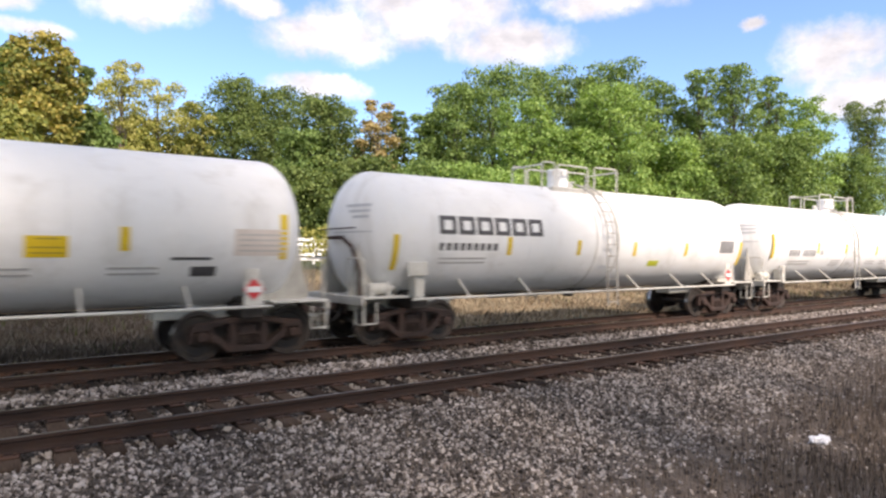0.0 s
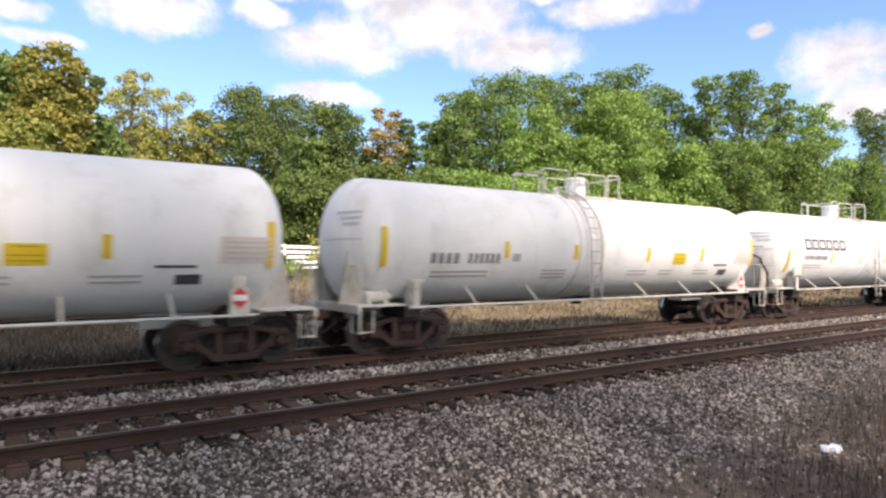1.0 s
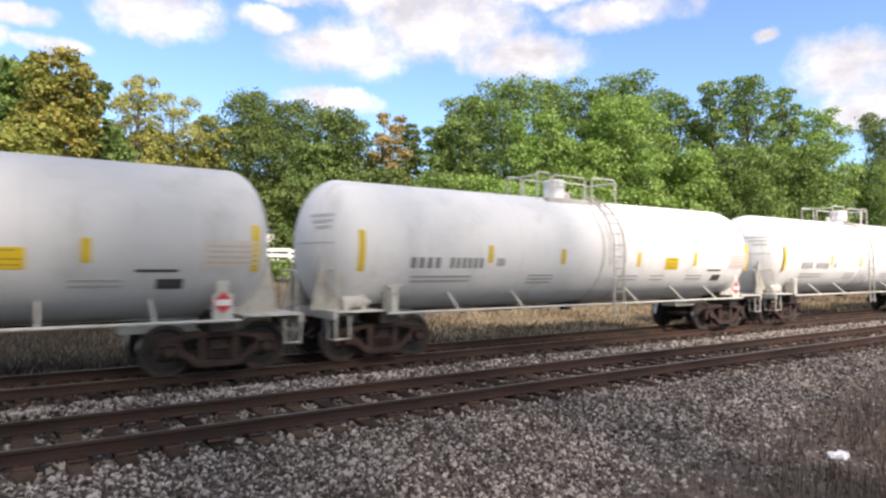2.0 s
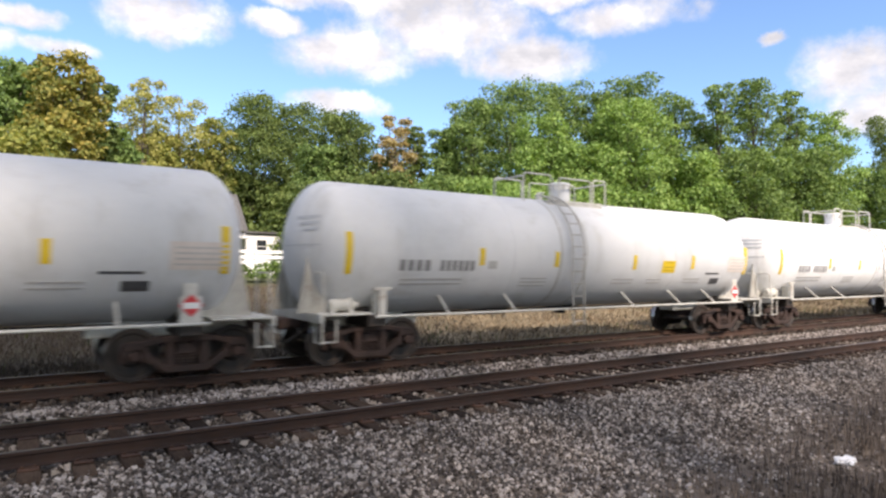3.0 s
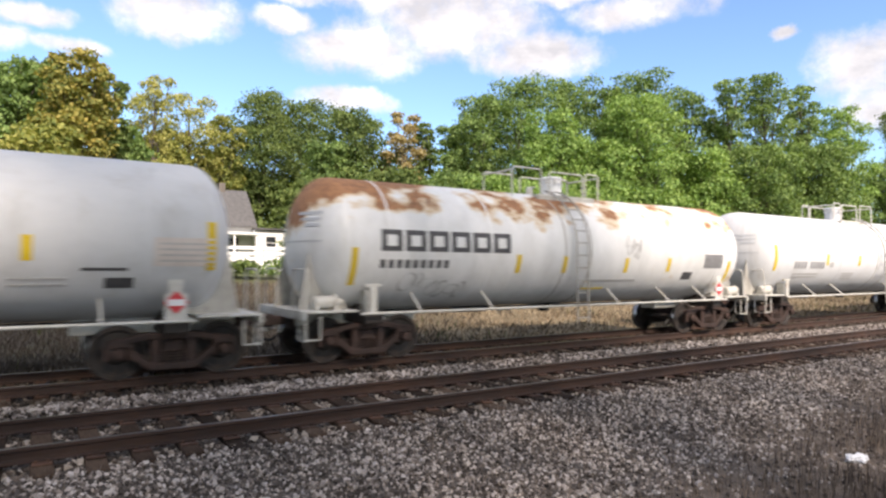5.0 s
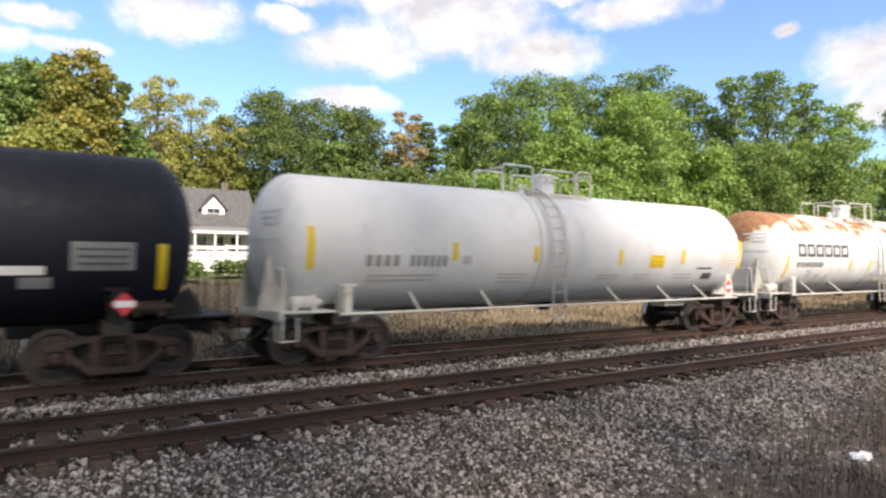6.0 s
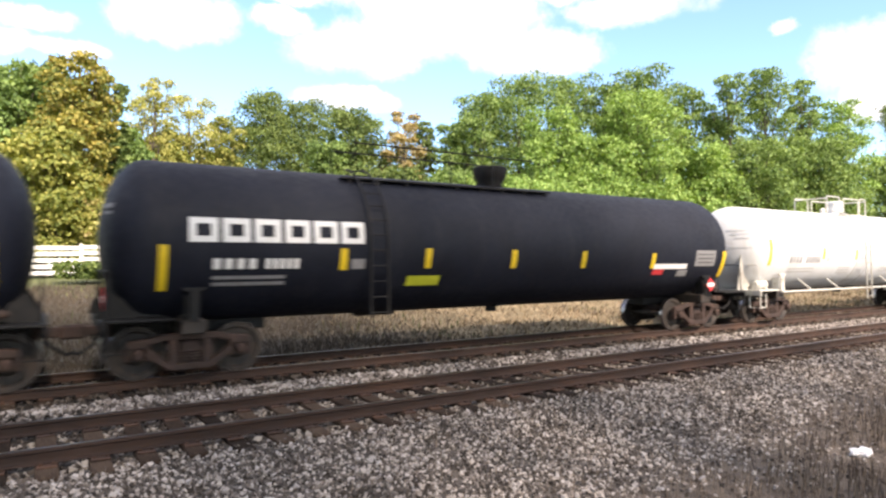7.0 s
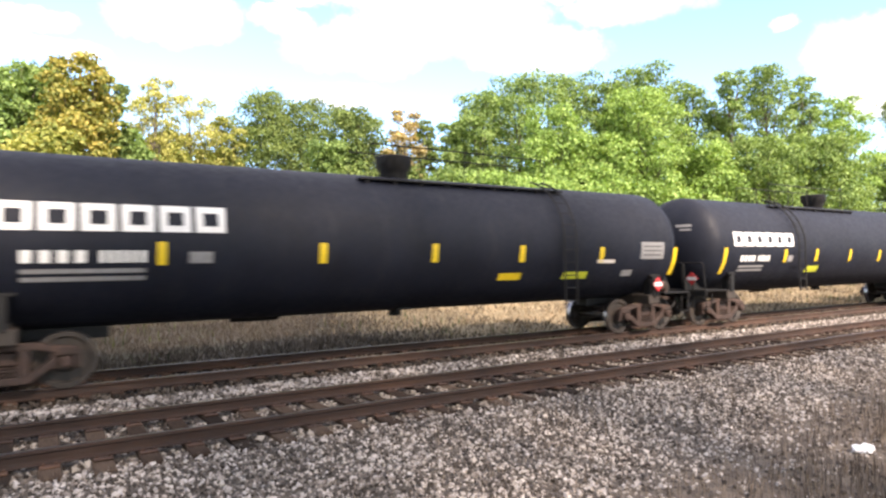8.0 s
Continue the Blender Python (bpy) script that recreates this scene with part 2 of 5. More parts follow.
M_PLATE = material("rusty_tie_plate", [(0.032, 0.017, 0.012), (0.066, 0.032, 0.021), (0.11, 0.054, 0.032)], scale=6.0, rough=0.9, random=0.3)
M_STONE = material("ballast_stone", [(0.050, 0.039, 0.032), (0.124, 0.102, 0.088), (0.23, 0.193, 0.169), (0.46, 0.41, 0.375)], scale=1.1, rough=0.85, bump=0.004, bump_scale=70, island=0.75, coords="World")
M_CRIB = material("dirty_crib_stone", [(0.028, 0.019, 0.014), (0.068, 0.049, 0.037), (0.145, 0.112, 0.09), (0.36, 0.305, 0.255)], scale=1.3, rough=0.9, island=0.7, coords="World")
M_DARK_STONE = material("dark_brown_stone", [(0.012, 0.009, 0.007), (0.030, 0.022, 0.017), (0.060, 0.044, 0.034), (0.13, 0.105, 0.085)], scale=1.3, rough=0.9, island=0.6, coords="World")
M_BARK = material("grey_brown_bark", [(0.05, 0.04, 0.032), (0.10, 0.082, 0.066), (0.17, 0.145, 0.12)], scale=3.0, rough=0.95, stretch=(3, 3, 0.6), bump=0.03, bump_scale=8)
M_GRASS_DRY = material("dry_grass_blades", [(0.12, 0.088, 0.056), (0.24, 0.178, 0.112), (0.38, 0.29, 0.19)], scale=0.4, rough=0.85, island=0.5, coords="World")
M_RUSSET = material("russet_weeds", [(0.055, 0.044, 0.033), (0.090, 0.071, 0.053), (0.135, 0.108, 0.080)], scale=0.5, rough=0.9, island=0.3, coords="World")
M_GRASS_GREEN = material("green_weed_blades", [(0.035, 0.05, 0.015), (0.075, 0.10, 0.03), (0.14, 0.15, 0.05)], scale=0.4, rough=0.8, island=0.5, coords="World")
M_WEED = material("dead_brown_weeds", [(0.066, 0.050, 0.041), (0.145, 0.111, 0.089), (0.28, 0.22, 0.172)], scale=0.7, rough=0.9, island=0.5, coords="World")
M_FENCE = material("white_fence_paint", [(0.68, 0.68, 0.66), (0.8, 0.8, 0.79)], scale=2.0, rough=0.55)
M_SIDING = material("white_house_siding", [(0.68, 0.68, 0.67), (0.78, 0.78, 0.77)], scale=1.0, rough=0.6, stretch=(0.3, 0.3, 5))
M_SHINGLE = material("dark_grey_shingles", [(0.05, 0.05, 0.055), (0.085, 0.083, 0.085), (0.13, 0.127, 0.125)], scale=3.0, rough=0.9, bump=0.02, bump_scale=6, random=0.2)
M_GLASS = material("dark_window_glass", [(0.02, 0.025, 0.03), (0.04, 0.045, 0.05)], scale=1.0, rough=0.08)
M_PAPER = material("crumpled_white_paper", [(0.70, 0.71, 0.74), (0.82, 0.83, 0.85)], scale=8.0, rough=0.7, bump=0.01, bump_scale=20)
M_POLE = material("weathered_grey_pole", [(0.10, 0.085, 0.07), (0.2, 0.18, 0.155)], scale=2.0, rough=0.9, stretch=(4, 4, 0.4))

L_OAK = leaf_material("autumn_oak_leaves", (0.125, 0.16, 0.044), (0.28, 0.275, 0.072), (0.43, 0.345, 0.098))
L_GOLD = leaf_material("golden_green_leaves", (0.12, 0.16, 0.042), (0.27, 0.295, 0.078), (0.43, 0.41, 0.125))
L_PALE = leaf_material("pale_yellow_green_leaves", (0.20, 0.225, 0.06), (0.36, 0.36, 0.105), (0.52, 0.48, 0.18))
L_DARK = leaf_material("dark_green_leaves", (0.055, 0.095, 0.028), (0.13, 0.19, 0.057), (0.235, 0.30, 0.098))
L_GREEN = leaf_material("mid_green_leaves", (0.066, 0.122, 0.036), (0.165, 0.262, 0.08), (0.30, 0.405, 0.14))
L_BRIGHT = leaf_material("bright_green_leaves", (0.10, 0.185, 0.047), (0.22, 0.355, 0.096), (0.375, 0.51, 0.17))
L_BROWN = leaf_material("browning_leaves", (0.20, 0.17, 0.075), (0.40, 0.29, 0.12), (0.52, 0.45, 0.25))


def ground_material():
    """Earth with dry grass; grey gravel along the tracks and brown, weedy dirt beside them."""
    m = bpy.data.materials.new("gravel_and_dry_grass")
    m.use_nodes = True
    n = Nodes(m.node_tree)
    pos = n.add("ShaderNodeNewGeometry").outputs["Position"]
    sep = n.add("ShaderNodeSeparateXYZ")
    n.link(pos, sep.inputs[0])
    y = n.math("ADD", sep.outputs[1], n.math("MULTIPLY", n.math("SUBTRACT", n.noise(pos, 0.6, 4.0), 0.5), 1.6))
    cell = n.add("ShaderNodeTexVoronoi")
    n.link(pos, cell.inputs["Vector"])
    cell.inputs["Scale"].default_value = 22.0
    gravel = n.ramp(n.math("ADD", n.math("MULTIPLY", cell.outputs["Distance"], -0.5), n.math("ADD", n.noise(pos, 14.0, 4.0), 0.12)), [(0.2, (0.042, 0.035, 0.030)), (0.5, (0.138, 0.118, 0.104)), (0.75, (0.28, 0.248, 0.222))])
    dirt = n.ramp(n.noise(pos, 2.0, 7.0, 0.7), [(0.3, (0.072, 0.054, 0.043)), (0.55, (0.15, 0.118, 0.095)), (0.75, (0.25, 0.205, 0.168))])
    grass = n.ramp(n.noise(pos, 0.5, 7.0, 0.7), [(0.3, (0.085, 0.07, 0.038)), (0.5, (0.20, 0.155, 0.092)), (0.72, (0.34, 0.27, 0.165))])
    lawn = n.ramp(n.noise(pos, 0.3, 6.0, 0.7), [(0.3, (0.04, 0.065, 0.016)), (0.7, (0.13, 0.14, 0.045))])
    edge = n.math("SUBTRACT", n.math("SUBTRACT", y, 3.9), n.math("MULTIPLY", sep.outputs[0], 0.17))
    col = n.mix(n.span(edge, -0.6, 1.0), dirt, gravel)
    scrub = n.ramp(n.noise(pos, 1.1, 7.0, 0.72), [(0.3, (0.048, 0.039, 0.028)), (0.5, (0.090, 0.072, 0.053)), (0.62, (0.080, 0.080, 0.046)), (0.75, (0.15, 0.12, 0.088))])
    reach = n.math("ADD", sep.outputs[0], n.math("MULTIPLY", n.noise(n.mapping(pos, loc=(4, 2, 0)), 0.35, 4.0), 6.0))
    grass = n.mix(n.span(reach, 11.0, 15.5), scrub, grass)
    # darker brown strip along the far track
    dark_strip = n.ramp(n.noise(pos, 5.0, 6.0, 0.7), [(0.3, (0.014, 0.010, 0.008)), (0.7, (0.045, 0.033, 0.026))])
    col = n.mix(n.span(y, 11.6, 12.3), col, dark_strip)
    col = n.mix(n.span(y, 15.6, 16.6), col, grass)
    col = n.mix(n.span(y, 27.0, 34.0), col, lawn)
    b = n.add("ShaderNodeBsdfPrincipled")
    n.link(col, b.inputs["Base Color"])
    b.inputs["Roughness"].default_value = 0.95
    bp = n.add("ShaderNodeBump")
    bp.inputs["Distance"].default_value = 0.04
    bp.inputs["Strength"].default_value = 0.9
    n.link(n.math("SUBTRACT", n.noise(pos, 18.0, 5.0), cell.outputs["Distance"]), bp.inputs["Height"])
    n.link(bp.outputs[0], b.inputs["Normal"])
    out = n.add("ShaderNodeOutputMaterial")
    n.link(b.outputs[0], out.inputs["Surface"])
    return m


M_GROUND = ground_material()


# ---- mesh helpers ----
def mesh_of(name, bm, mat, smooth=None):
    me = bpy.data.meshes.new(name)
    bm.normal_update()
    bm.to_mesh(me)
    bm.free()
    for mm in (mat if isinstance(mat, (list, tuple)) else (mat,)):
        me.materials.append(mm)
    if smooth is not None:
        me.polygons.foreach_set("use_smooth", [True] * len(me.polygons))
        me.set_sharp_from_angle(angle=radians(smooth))
    return me


def part(name, bm, mat, parent, label="", smooth=None):
    ob = new(name, mesh_of(name, bm, mat, smooth))
    ob.parent = parent
    return tagged(ob, label)


def from_arrays(name, verts, faces, mat, smooth=False):
    """A mesh from arrays of vertices and equal-sided faces."""
    me = bpy.data.meshes.new(name)
    k = faces.shape[1]
    me.vertices.add(len(verts))
    me.vertices.foreach_set("co", np.ascontiguousarray(verts, dtype=np.float32).ravel())
    me.loops.add(faces.size)
    me.loops.foreach_set("vertex_index", np.ascontiguousarray(faces, dtype=np.int32).ravel())
    me.polygons.add(len(faces))
    me.polygons.foreach_set("loop_start", np.arange(0, faces.size, k, dtype=np.int32))
    me.polygons.foreach_set("loop_total", np.full(len(faces), k, dtype=np.int32))
    me.update(calc_edges=True)
    if not smooth:
        me.polygons.foreach_set("use_smooth", [False] * len(faces))
    me.materials.append(mat)
    return me


def box(bm, x0, x1, y0, y1, z0, z1, bevel=0.0, turn=None):
    m = Matrix.LocRotScale(((x0 + x1) / 2, (y0 + y1) / 2, (z0 + z1) / 2), None, (abs(x1 - x0), abs(y1 - y0), abs(z1 - z0)))
    if turn is not None:
        m = turn @ m
    made = bmesh.ops.create_cube(bm, size=1.0, matrix=m)
    if bevel:
        edges = list({e for v in made["verts"] for e in v.link_edges})
        bmesh.ops.bevel(bm, geom=edges, offset=bevel, segments=1, affect="EDGES", profile=0.5)
    return bm


def pipe(bm, points, r, n=7):
    """A bent round bar through the points."""
    pts = [Vector(p) for p in points]
    rings = []
    for i, p in enumerate(pts):
        d = (pts[min(i + 1, len(pts) - 1)] - pts[max(i - 1, 0)]).normalized()
        a = d.orthogonal().normalized() if not rings else None
        if a is None:
            a = (last - d * last.dot(d)).normalized()
        last = a
        b = d.cross(a)
        rings.append([bm.verts.new(p + r * (math.cos(2 * math.pi * k / n) * a + math.sin(2 * math.pi * k / n) * b)) for k in range(n)])
    for q, w in zip(rings, rings[1:]):
        for k in range(n):
            bm.faces.new((q[k], q[(k + 1) % n], w[(k + 1) % n], w[k]))
    bm.faces.new(rings[0][::-1])
    bm.faces.new(rings[-1])
    return bm


def revolve(bm, profile, axis, centre=(0, 0, 0), n=32):
    """Turns a profile of (along, radius) about an axis 'x', 'y' or 'z'."""
    c = Vector(centre)
    rings = []
    for s, r in profile:
        ring = []
        for k in range(n if r > 1e-6 else 1):
            a = 2 * math.pi * k / n
            u, v = r * math.cos(a), r * math.sin(a)
            p = {"x": (s, u, v), "y": (v, s, u), "z": (u, v, s)}[axis]
            ring.append(bm.verts.new(c + Vector(p)))
        rings.append(ring)
    for q, w in zip(rings, rings[1:]):
        for k in range(n):
            if len(q) == 1 and len(w) == 1:
                continue
            if len(q) == 1:
                bm.faces.new((q[0], w[(k + 1) % n], w[k]))
            elif len(w) == 1:
                bm.faces.new((q[k], q[(k + 1) % n], w[0]))
            else:
                bm.faces.new((q[k], q[(k + 1) % n], w[(k + 1) % n], w[k]))
    bmesh.ops.recalc_face_normals(bm, faces=bm.faces)
    return bm


def thing(name, label, category, group="", kind=""):
    return tagged(new(name), label, category, group, kind)


# ---- ground: one sheet to the horizon ----
def ground_z(x, y):
    def ease(a, b, v):
        u = min(1.0, max(0.0, (v - a) / (b - a)))
        return u * u * (3 - 2 * u)
    z = -0.24
    z -= 0.22 * (1 - ease(5.2, 7.9, y))                        # shoulder of the near ballast
    z += 0.9 * (1 - ease(-1.0, 2.2, y))                        # bank on which the camera stands
    z -= 0.10 * ease(15.0, 16.4, y)
    z += 1.75 * ease(17.0, 34.0, y)                            # slope up to the gardens
    z += 0.8 * ease(36.0, 90.0, y)
    if 15.5 < y < 60:
        z += 0.10 * noise.noise(Vector((x * 0.35, y * 0.35, 0)))
    return z


def build_ground():
    xs = sorted({-2500, -1200, -500, -200, -80, -40, -20, *range(-10, 61, 1), 70, 85, 110, 150, 250, 500, 1200, 2500})
    ys = sorted({-2500, -900, -300, -100, -40, -15, -6, -3, *[round(-1 + 0.4 * i, 2) for i in range(112)], 47, 52, 60, 75, 90, 130, 250, 600, 1200, 2500})
    verts = np.array([(x, y, ground_z(x, y)) for y in ys for x in xs])
    w = len(xs)
    i, j = np.meshgrid(np.arange(w - 1), np.arange(len(ys) - 1))
    a = (j * w + i).ravel()
    faces = np.stack([a, a + 1, a + 1 + w, a + w], 1)
    me = from_arrays("ground", verts, faces, M_GROUND, smooth=True)
    me.polygons.foreach_set("use_smooth", [True] * len(me.polygons))
    tagged(new("ground", me), "gravel and dry grass ground beside the railway", "ground", kind="structure")


build_ground()


# ---- tracks ----
RAIL = [(-0.070, -0.172), (0.070, -0.172), (0.070, -0.162), (0.016, -0.145), (0.009, -0.125), (0.009, -0.055), (0.037, -0.040), (0.037, -0.010), (0.030, 0.0),
        (-0.030, 0.0), (-0.037, -0.010), (-0.037, -0.040), (-0.009, -0.055), (-0.009, -0.125), (-0.016, -0.145), (-0.070, -0.162)]


def rail_mesh(x0, x1):
    bm = bmesh.new()
    xs = [x0 + (x1 - x0) * i / 40 for i in range(41)]
    rings = [[bm.verts.new((x, a, b)) for a, b in RAIL] for x in xs]
    n = len(RAIL)
    for q, w in zip(rings, rings[1:]):
        for k in range(n):
            f = bm.faces.new((q[k], q[(k + 1) % n], w[(k + 1) % n], w[k]))
            f.material_index = 1 if k == 8 else 0
    bm.faces.new(rings[0])
    bm.faces.new(rings[-1])
    bmesh.ops.recalc_face_normals(bm, faces=bm.faces)
    return mesh_of("rail", bm, (M_RAIL_SIDE, M_RAIL_TOP))


def build_tracks():
    rail = rail_mesh(-140, 420)
    bm = bmesh.new()
    box(bm, -0.115, 0.115, -1.30, 1.30, -0.36, -0.190, 0.012)
    tie_me = mesh_of("tie", bm, M_TIE)
    bm = bmesh.new()
    box(bm, -0.10, 0.10, -0.19, 0.19, -0.190, -0.1725, 0.004)
    for sx in (-0.06, 0.06):
        for sy in (-0.088, 0.088):
            box(bm, sx - 0.016, sx + 0.016, sy - 0.02, sy + 0.02, -0.173, -0.150)
    plate_me = mesh_of("tie_plate", bm, M_PLATE)
    for name, yc, label, seed in (("track_1", YN, "empty railway track with rusty rails on weathered wooden ties", 1), ("track_2", YF, "railway track with rusty rails under the moving train", 2)):
        rng = random.Random(seed)
        t = thing(name, label, "railway track", kind="structure")
        t.location = (0, yc, 0)
        for s in (-1, 1):
            r = new("rail", rail)
            r.parent, r.location = t, (0, s * GAUGE / 2, 0)
            tagged(r, "rusty steel rail with a worn bright head")
        x = -5.0
        while x < 62:
            o = new("tie", tie_me)
            o.parent = t
            o.location = (x + rng.uniform(-0.03, 0.03), rng.uniform(-0.05, 0.05), rng.uniform(-0.012, 0.006))
            o.rotation_euler = (rng.uniform(-0.006, 0.006), 0, rng.uniform(-0.02, 0.02))
            if x < 42:
                for s in (-1, 1):
                    q = new("tie_plate", plate_me)
                    q.parent, q.location = t, (o.location.x, s * GAUGE / 2, 0.0)
            x += 0.508
        # ties beyond, too far to pick apart
        bm = bmesh.new()
        while x < 230:
            box(bm, x - 0.115, x + 0.115, -1.3, 1.3, -0.36, -0.19)
            x += 0.508
        tagged(part("far_ties", bm, M_TIE, t), kind="stuff")


build_tracks()


# ---- the train ----
def tank_mesh(length, r, mat, head=0.77):
    h = length / 2
    prof = [(-h + head * (1 - math.cos(math.pi / 2 * i / 10)), r * math.sin(math.pi / 2 * i / 10)) for i in range(11)]
    mid = [(-h + head + (length - 2 * head) * i / 12, r) for i in range(1, 12)]
    prof = prof + mid + [(-s, q) for s, q in prof[::-1]]
    bm = bmesh.new()
    revolve(bm, prof, "x", n=56)
    return mesh_of("tank", bm, mat, 40)


def patch(bm, x0, x1, z0, z1, r, lift=0.006, side=-1):
    """A thin sheet laid on the round tank wall between two heights above the rail; its bottom edge is closed."""
    a0, a1 = math.asin(max(-1, min(1, (z0 - ZT) / r))), math.asin(max(-1, min(1, (z1 - ZT) / r)))
    k = max(1, int(abs(a1 - a0) / 0.06))
    rows = []
    for i in range(k + 1):
        a = a0 + (a1 - a0) * i / k
        rows.append([bm.verts.new((x, side * (r + l) * math.cos(a), ZT + (r + l) * math.sin(a))) for x, l in ((x0, lift), (x1, lift), (x1, -0.01), (x0, -0.01))])
    for q, w in zip(rows, rows[1:]):
        for j in range(4):
            bm.faces.new((q[j], q[(j + 1) % 4], w[(j + 1) % 4], w[j]))
    bm.faces.new(rows[0])
    bm.faces.new(rows[-1])
    bmesh.ops.recalc_face_normals(bm, faces=bm.faces)
    return bm


def mark(car, name, mat, x0, x1, z0, z1, r, label=""):
    return part(name, patch(bmesh.new(), x0, x1, z0, z1, r), mat, car, label)


def text_bars(car, mat, x0, x1, z0, z1, r, count, label="", name="lettering", gap=0.38):
    """Lettering as a row of plain bars."""
    bm = bmesh.new()
    if name == "small_lettering":
        gap = 0.0
    step = (x1 - x0) / count
    for i in range(count):
        patch(bm, x0 + i * step, x0 + (i + 1 - gap) * step, z0, z1, r)
    return part(name, bm, mat, car, label)


def block_word(car, mat, x0, x1, z0, z1, r, label):
    """A company name as six plain open blocks."""
    step = (x1 - x0) / 6
    t = 0.21 * step
    h = (z1 - z0) * 0.24
    for i in range(6):
        a, b = x0 + i * step, x0 + (i + 0.86) * step
        part("emblem_block", ring_patch(a, b, z0, z1, t, h, r), mat, car, label)


def ring_patch(a, b, z0, z1, t, h, r):
    """An open rectangle laid on the tank wall."""
    bm = bmesh.new()
    patch(bm, a, b, z1 - h, z1, r)
    patch(bm, a, b, z0, z0 + h, r)
    patch(bm, a, a + t, z0 + h, z1 - h, r)
    patch(bm, b - t, b, z0 + h, z1 - h, r)
    bmesh.ops.remove_doubles(bm, verts=bm.verts, dist=0.0005)
    return bm


def truck_meshes():
    """Bolster, side frame, springs and wheelset of a three-piece freight truck, its centre at the origin, z from the rail."""
    bm = bmesh.new()
    box(bm, -0.19, 0.19, -1.05, 1.05, 0.44, 0.66, 0.03)
    box(bm, -0.30, 0.30, -0.30, 0.30, 0.64, 0.74, 0.03)
    for x in (-0.36, 0.36):
        pipe(bm, [(x, -0.86, 0.40), (x, 0.86, 0.40)], 0.05)
    bolster = mesh_of("truck", bm, M_TRUCK)
    bm = bmesh.new()
    top = [(-1.08, 0.48), (-1.02, 0.64), (-0.70, 0.68), (-0.45, 0.74), (0.45, 0.74), (0.70, 0.68), (1.02, 0.64), (1.08, 0.48)]
    low = [(-1.08, 0.44), (-0.70, 0.46), (-0.36, 0.20), (0.36, 0.20), (0.70, 0.46), (1.08, 0.44)]

    def bar(pts, thick, y0, y1):
        for (xa, za), (xb, zb) in zip(pts, pts[1:]):
            d = Vector((xb - xa, 0, zb - za))
            ln = d.length
            m = Matrix.Translation(((xa + xb) / 2, (y0 + y1) / 2, (za + zb) / 2)) @ Matrix.Rotation(-math.atan2(d.z, d.x), 4, "Y")
            made = bmesh.ops.create_cube(bm, size=1.0, matrix=m @ Matrix.Diagonal((ln + 0.05, y1 - y0, thick, 1)))
            bmesh.ops.bevel(bm, geom=list({e for v in made["verts"] for e in v.link_edges}), offset=0.018, segments=1, affect="EDGES")
    bar(top[1:-1], 0.12, -0.09, 0.09)
    bar(low[1:-1], 0.13, -0.10, 0.10)
    for x in (-0.30, 0.30):
        box(bm, x - 0.07, x + 0.07, -0.08, 0.08, 0.24, 0.72, 0.015)
    for x in (-0.89, 0.89):
        box(bm, x - 0.19, x + 0.19, -0.09, 0.09, 0.56, 0.67, 0.02)
        for d in (-0.17, 0.17):
            box(bm, x + d - 0.045, x + d + 0.045, -0.08, 0.08, 0.34, 0.60, 0.015)
    side = mesh_of("side_frame", bm, M_TRUCK)
    bm = bmesh.new()
    pipe(bm, [(0.07 * math.cos(a * math.pi / 4), 0.07 * math.sin(a * math.pi / 4), 0.26 + 0.26 * a / 36) for a in range(37)], 0.019, 5)
    spring = mesh_of("spring", bm, M_TRUCK)
    bm = bmesh.new()
    revolve(bm, [(-1.10, 0.0), (-1.10, 0.075), (-1.0, 0.085), (-0.86, 0.085), (-0.84, 0.075), (0.84, 0.075), (0.86, 0.085), (1.0, 0.085), (1.10, 0.075), (1.10, 0.0)], "y", n=14)
    axle = mesh_of("wheelset", bm, M_WHEEL, 40)
    bm = bmesh.new()
    revolve(bm, [(-0.07, 0.12), (-0.07, 0.17), (-0.03, 0.22), (-0.02, 0.36), (-0.07, 0.40), (-0.07, 0.455), (0.035, 0.462), (0.04, 0.487), (0.07, 0.480), (0.07, 0.40), (0.03, 0.36), (0.02, 0.22), (0.09, 0.17), (0.09, 0.12)], "y", n=36)
    for f in bm.faces:
        c = f.calc_center_median()
        if math.hypot(c.x, c.z) > 0.43 and abs(c.y) < 0.066:
            f.material_index = 1
    wheel = mesh_of("wheel", bm, (M_WHEEL, M_TREAD), 30)
    bm = bmesh.new()
    revolve(bm, [(-0.11, 0.0), (-0.11, 0.07), (-0.09, 0.10), (0.09, 0.10), (0.11, 0.09), (0.11, 0.0)], "y", n=14)
    for k in range(3):
        a = 2 * math.pi * k / 3
        box(bm, 0.05 * math.cos(a) - 0.016, 0.05 * math.cos(a) + 0.016, -0.13, -0.10, 0.05 * math.sin(a) - 0.016, 0.05 * math.sin(a) + 0.016)
    cap = mesh_of("bearing_cap", bm, M_TRUCK, 30)
    return bolster, side, spring, axle, wheel, cap


TRUCK = truck_meshes()
WHEEL_R = 0.462


def child(name, me, parent, loc=(0, 0, 0), rot=(0, 0, 0), label=""):
    o = new(name, me)
    o.parent, o.location, o.rotation_euler = parent, loc, rot
    return tagged(o, label)


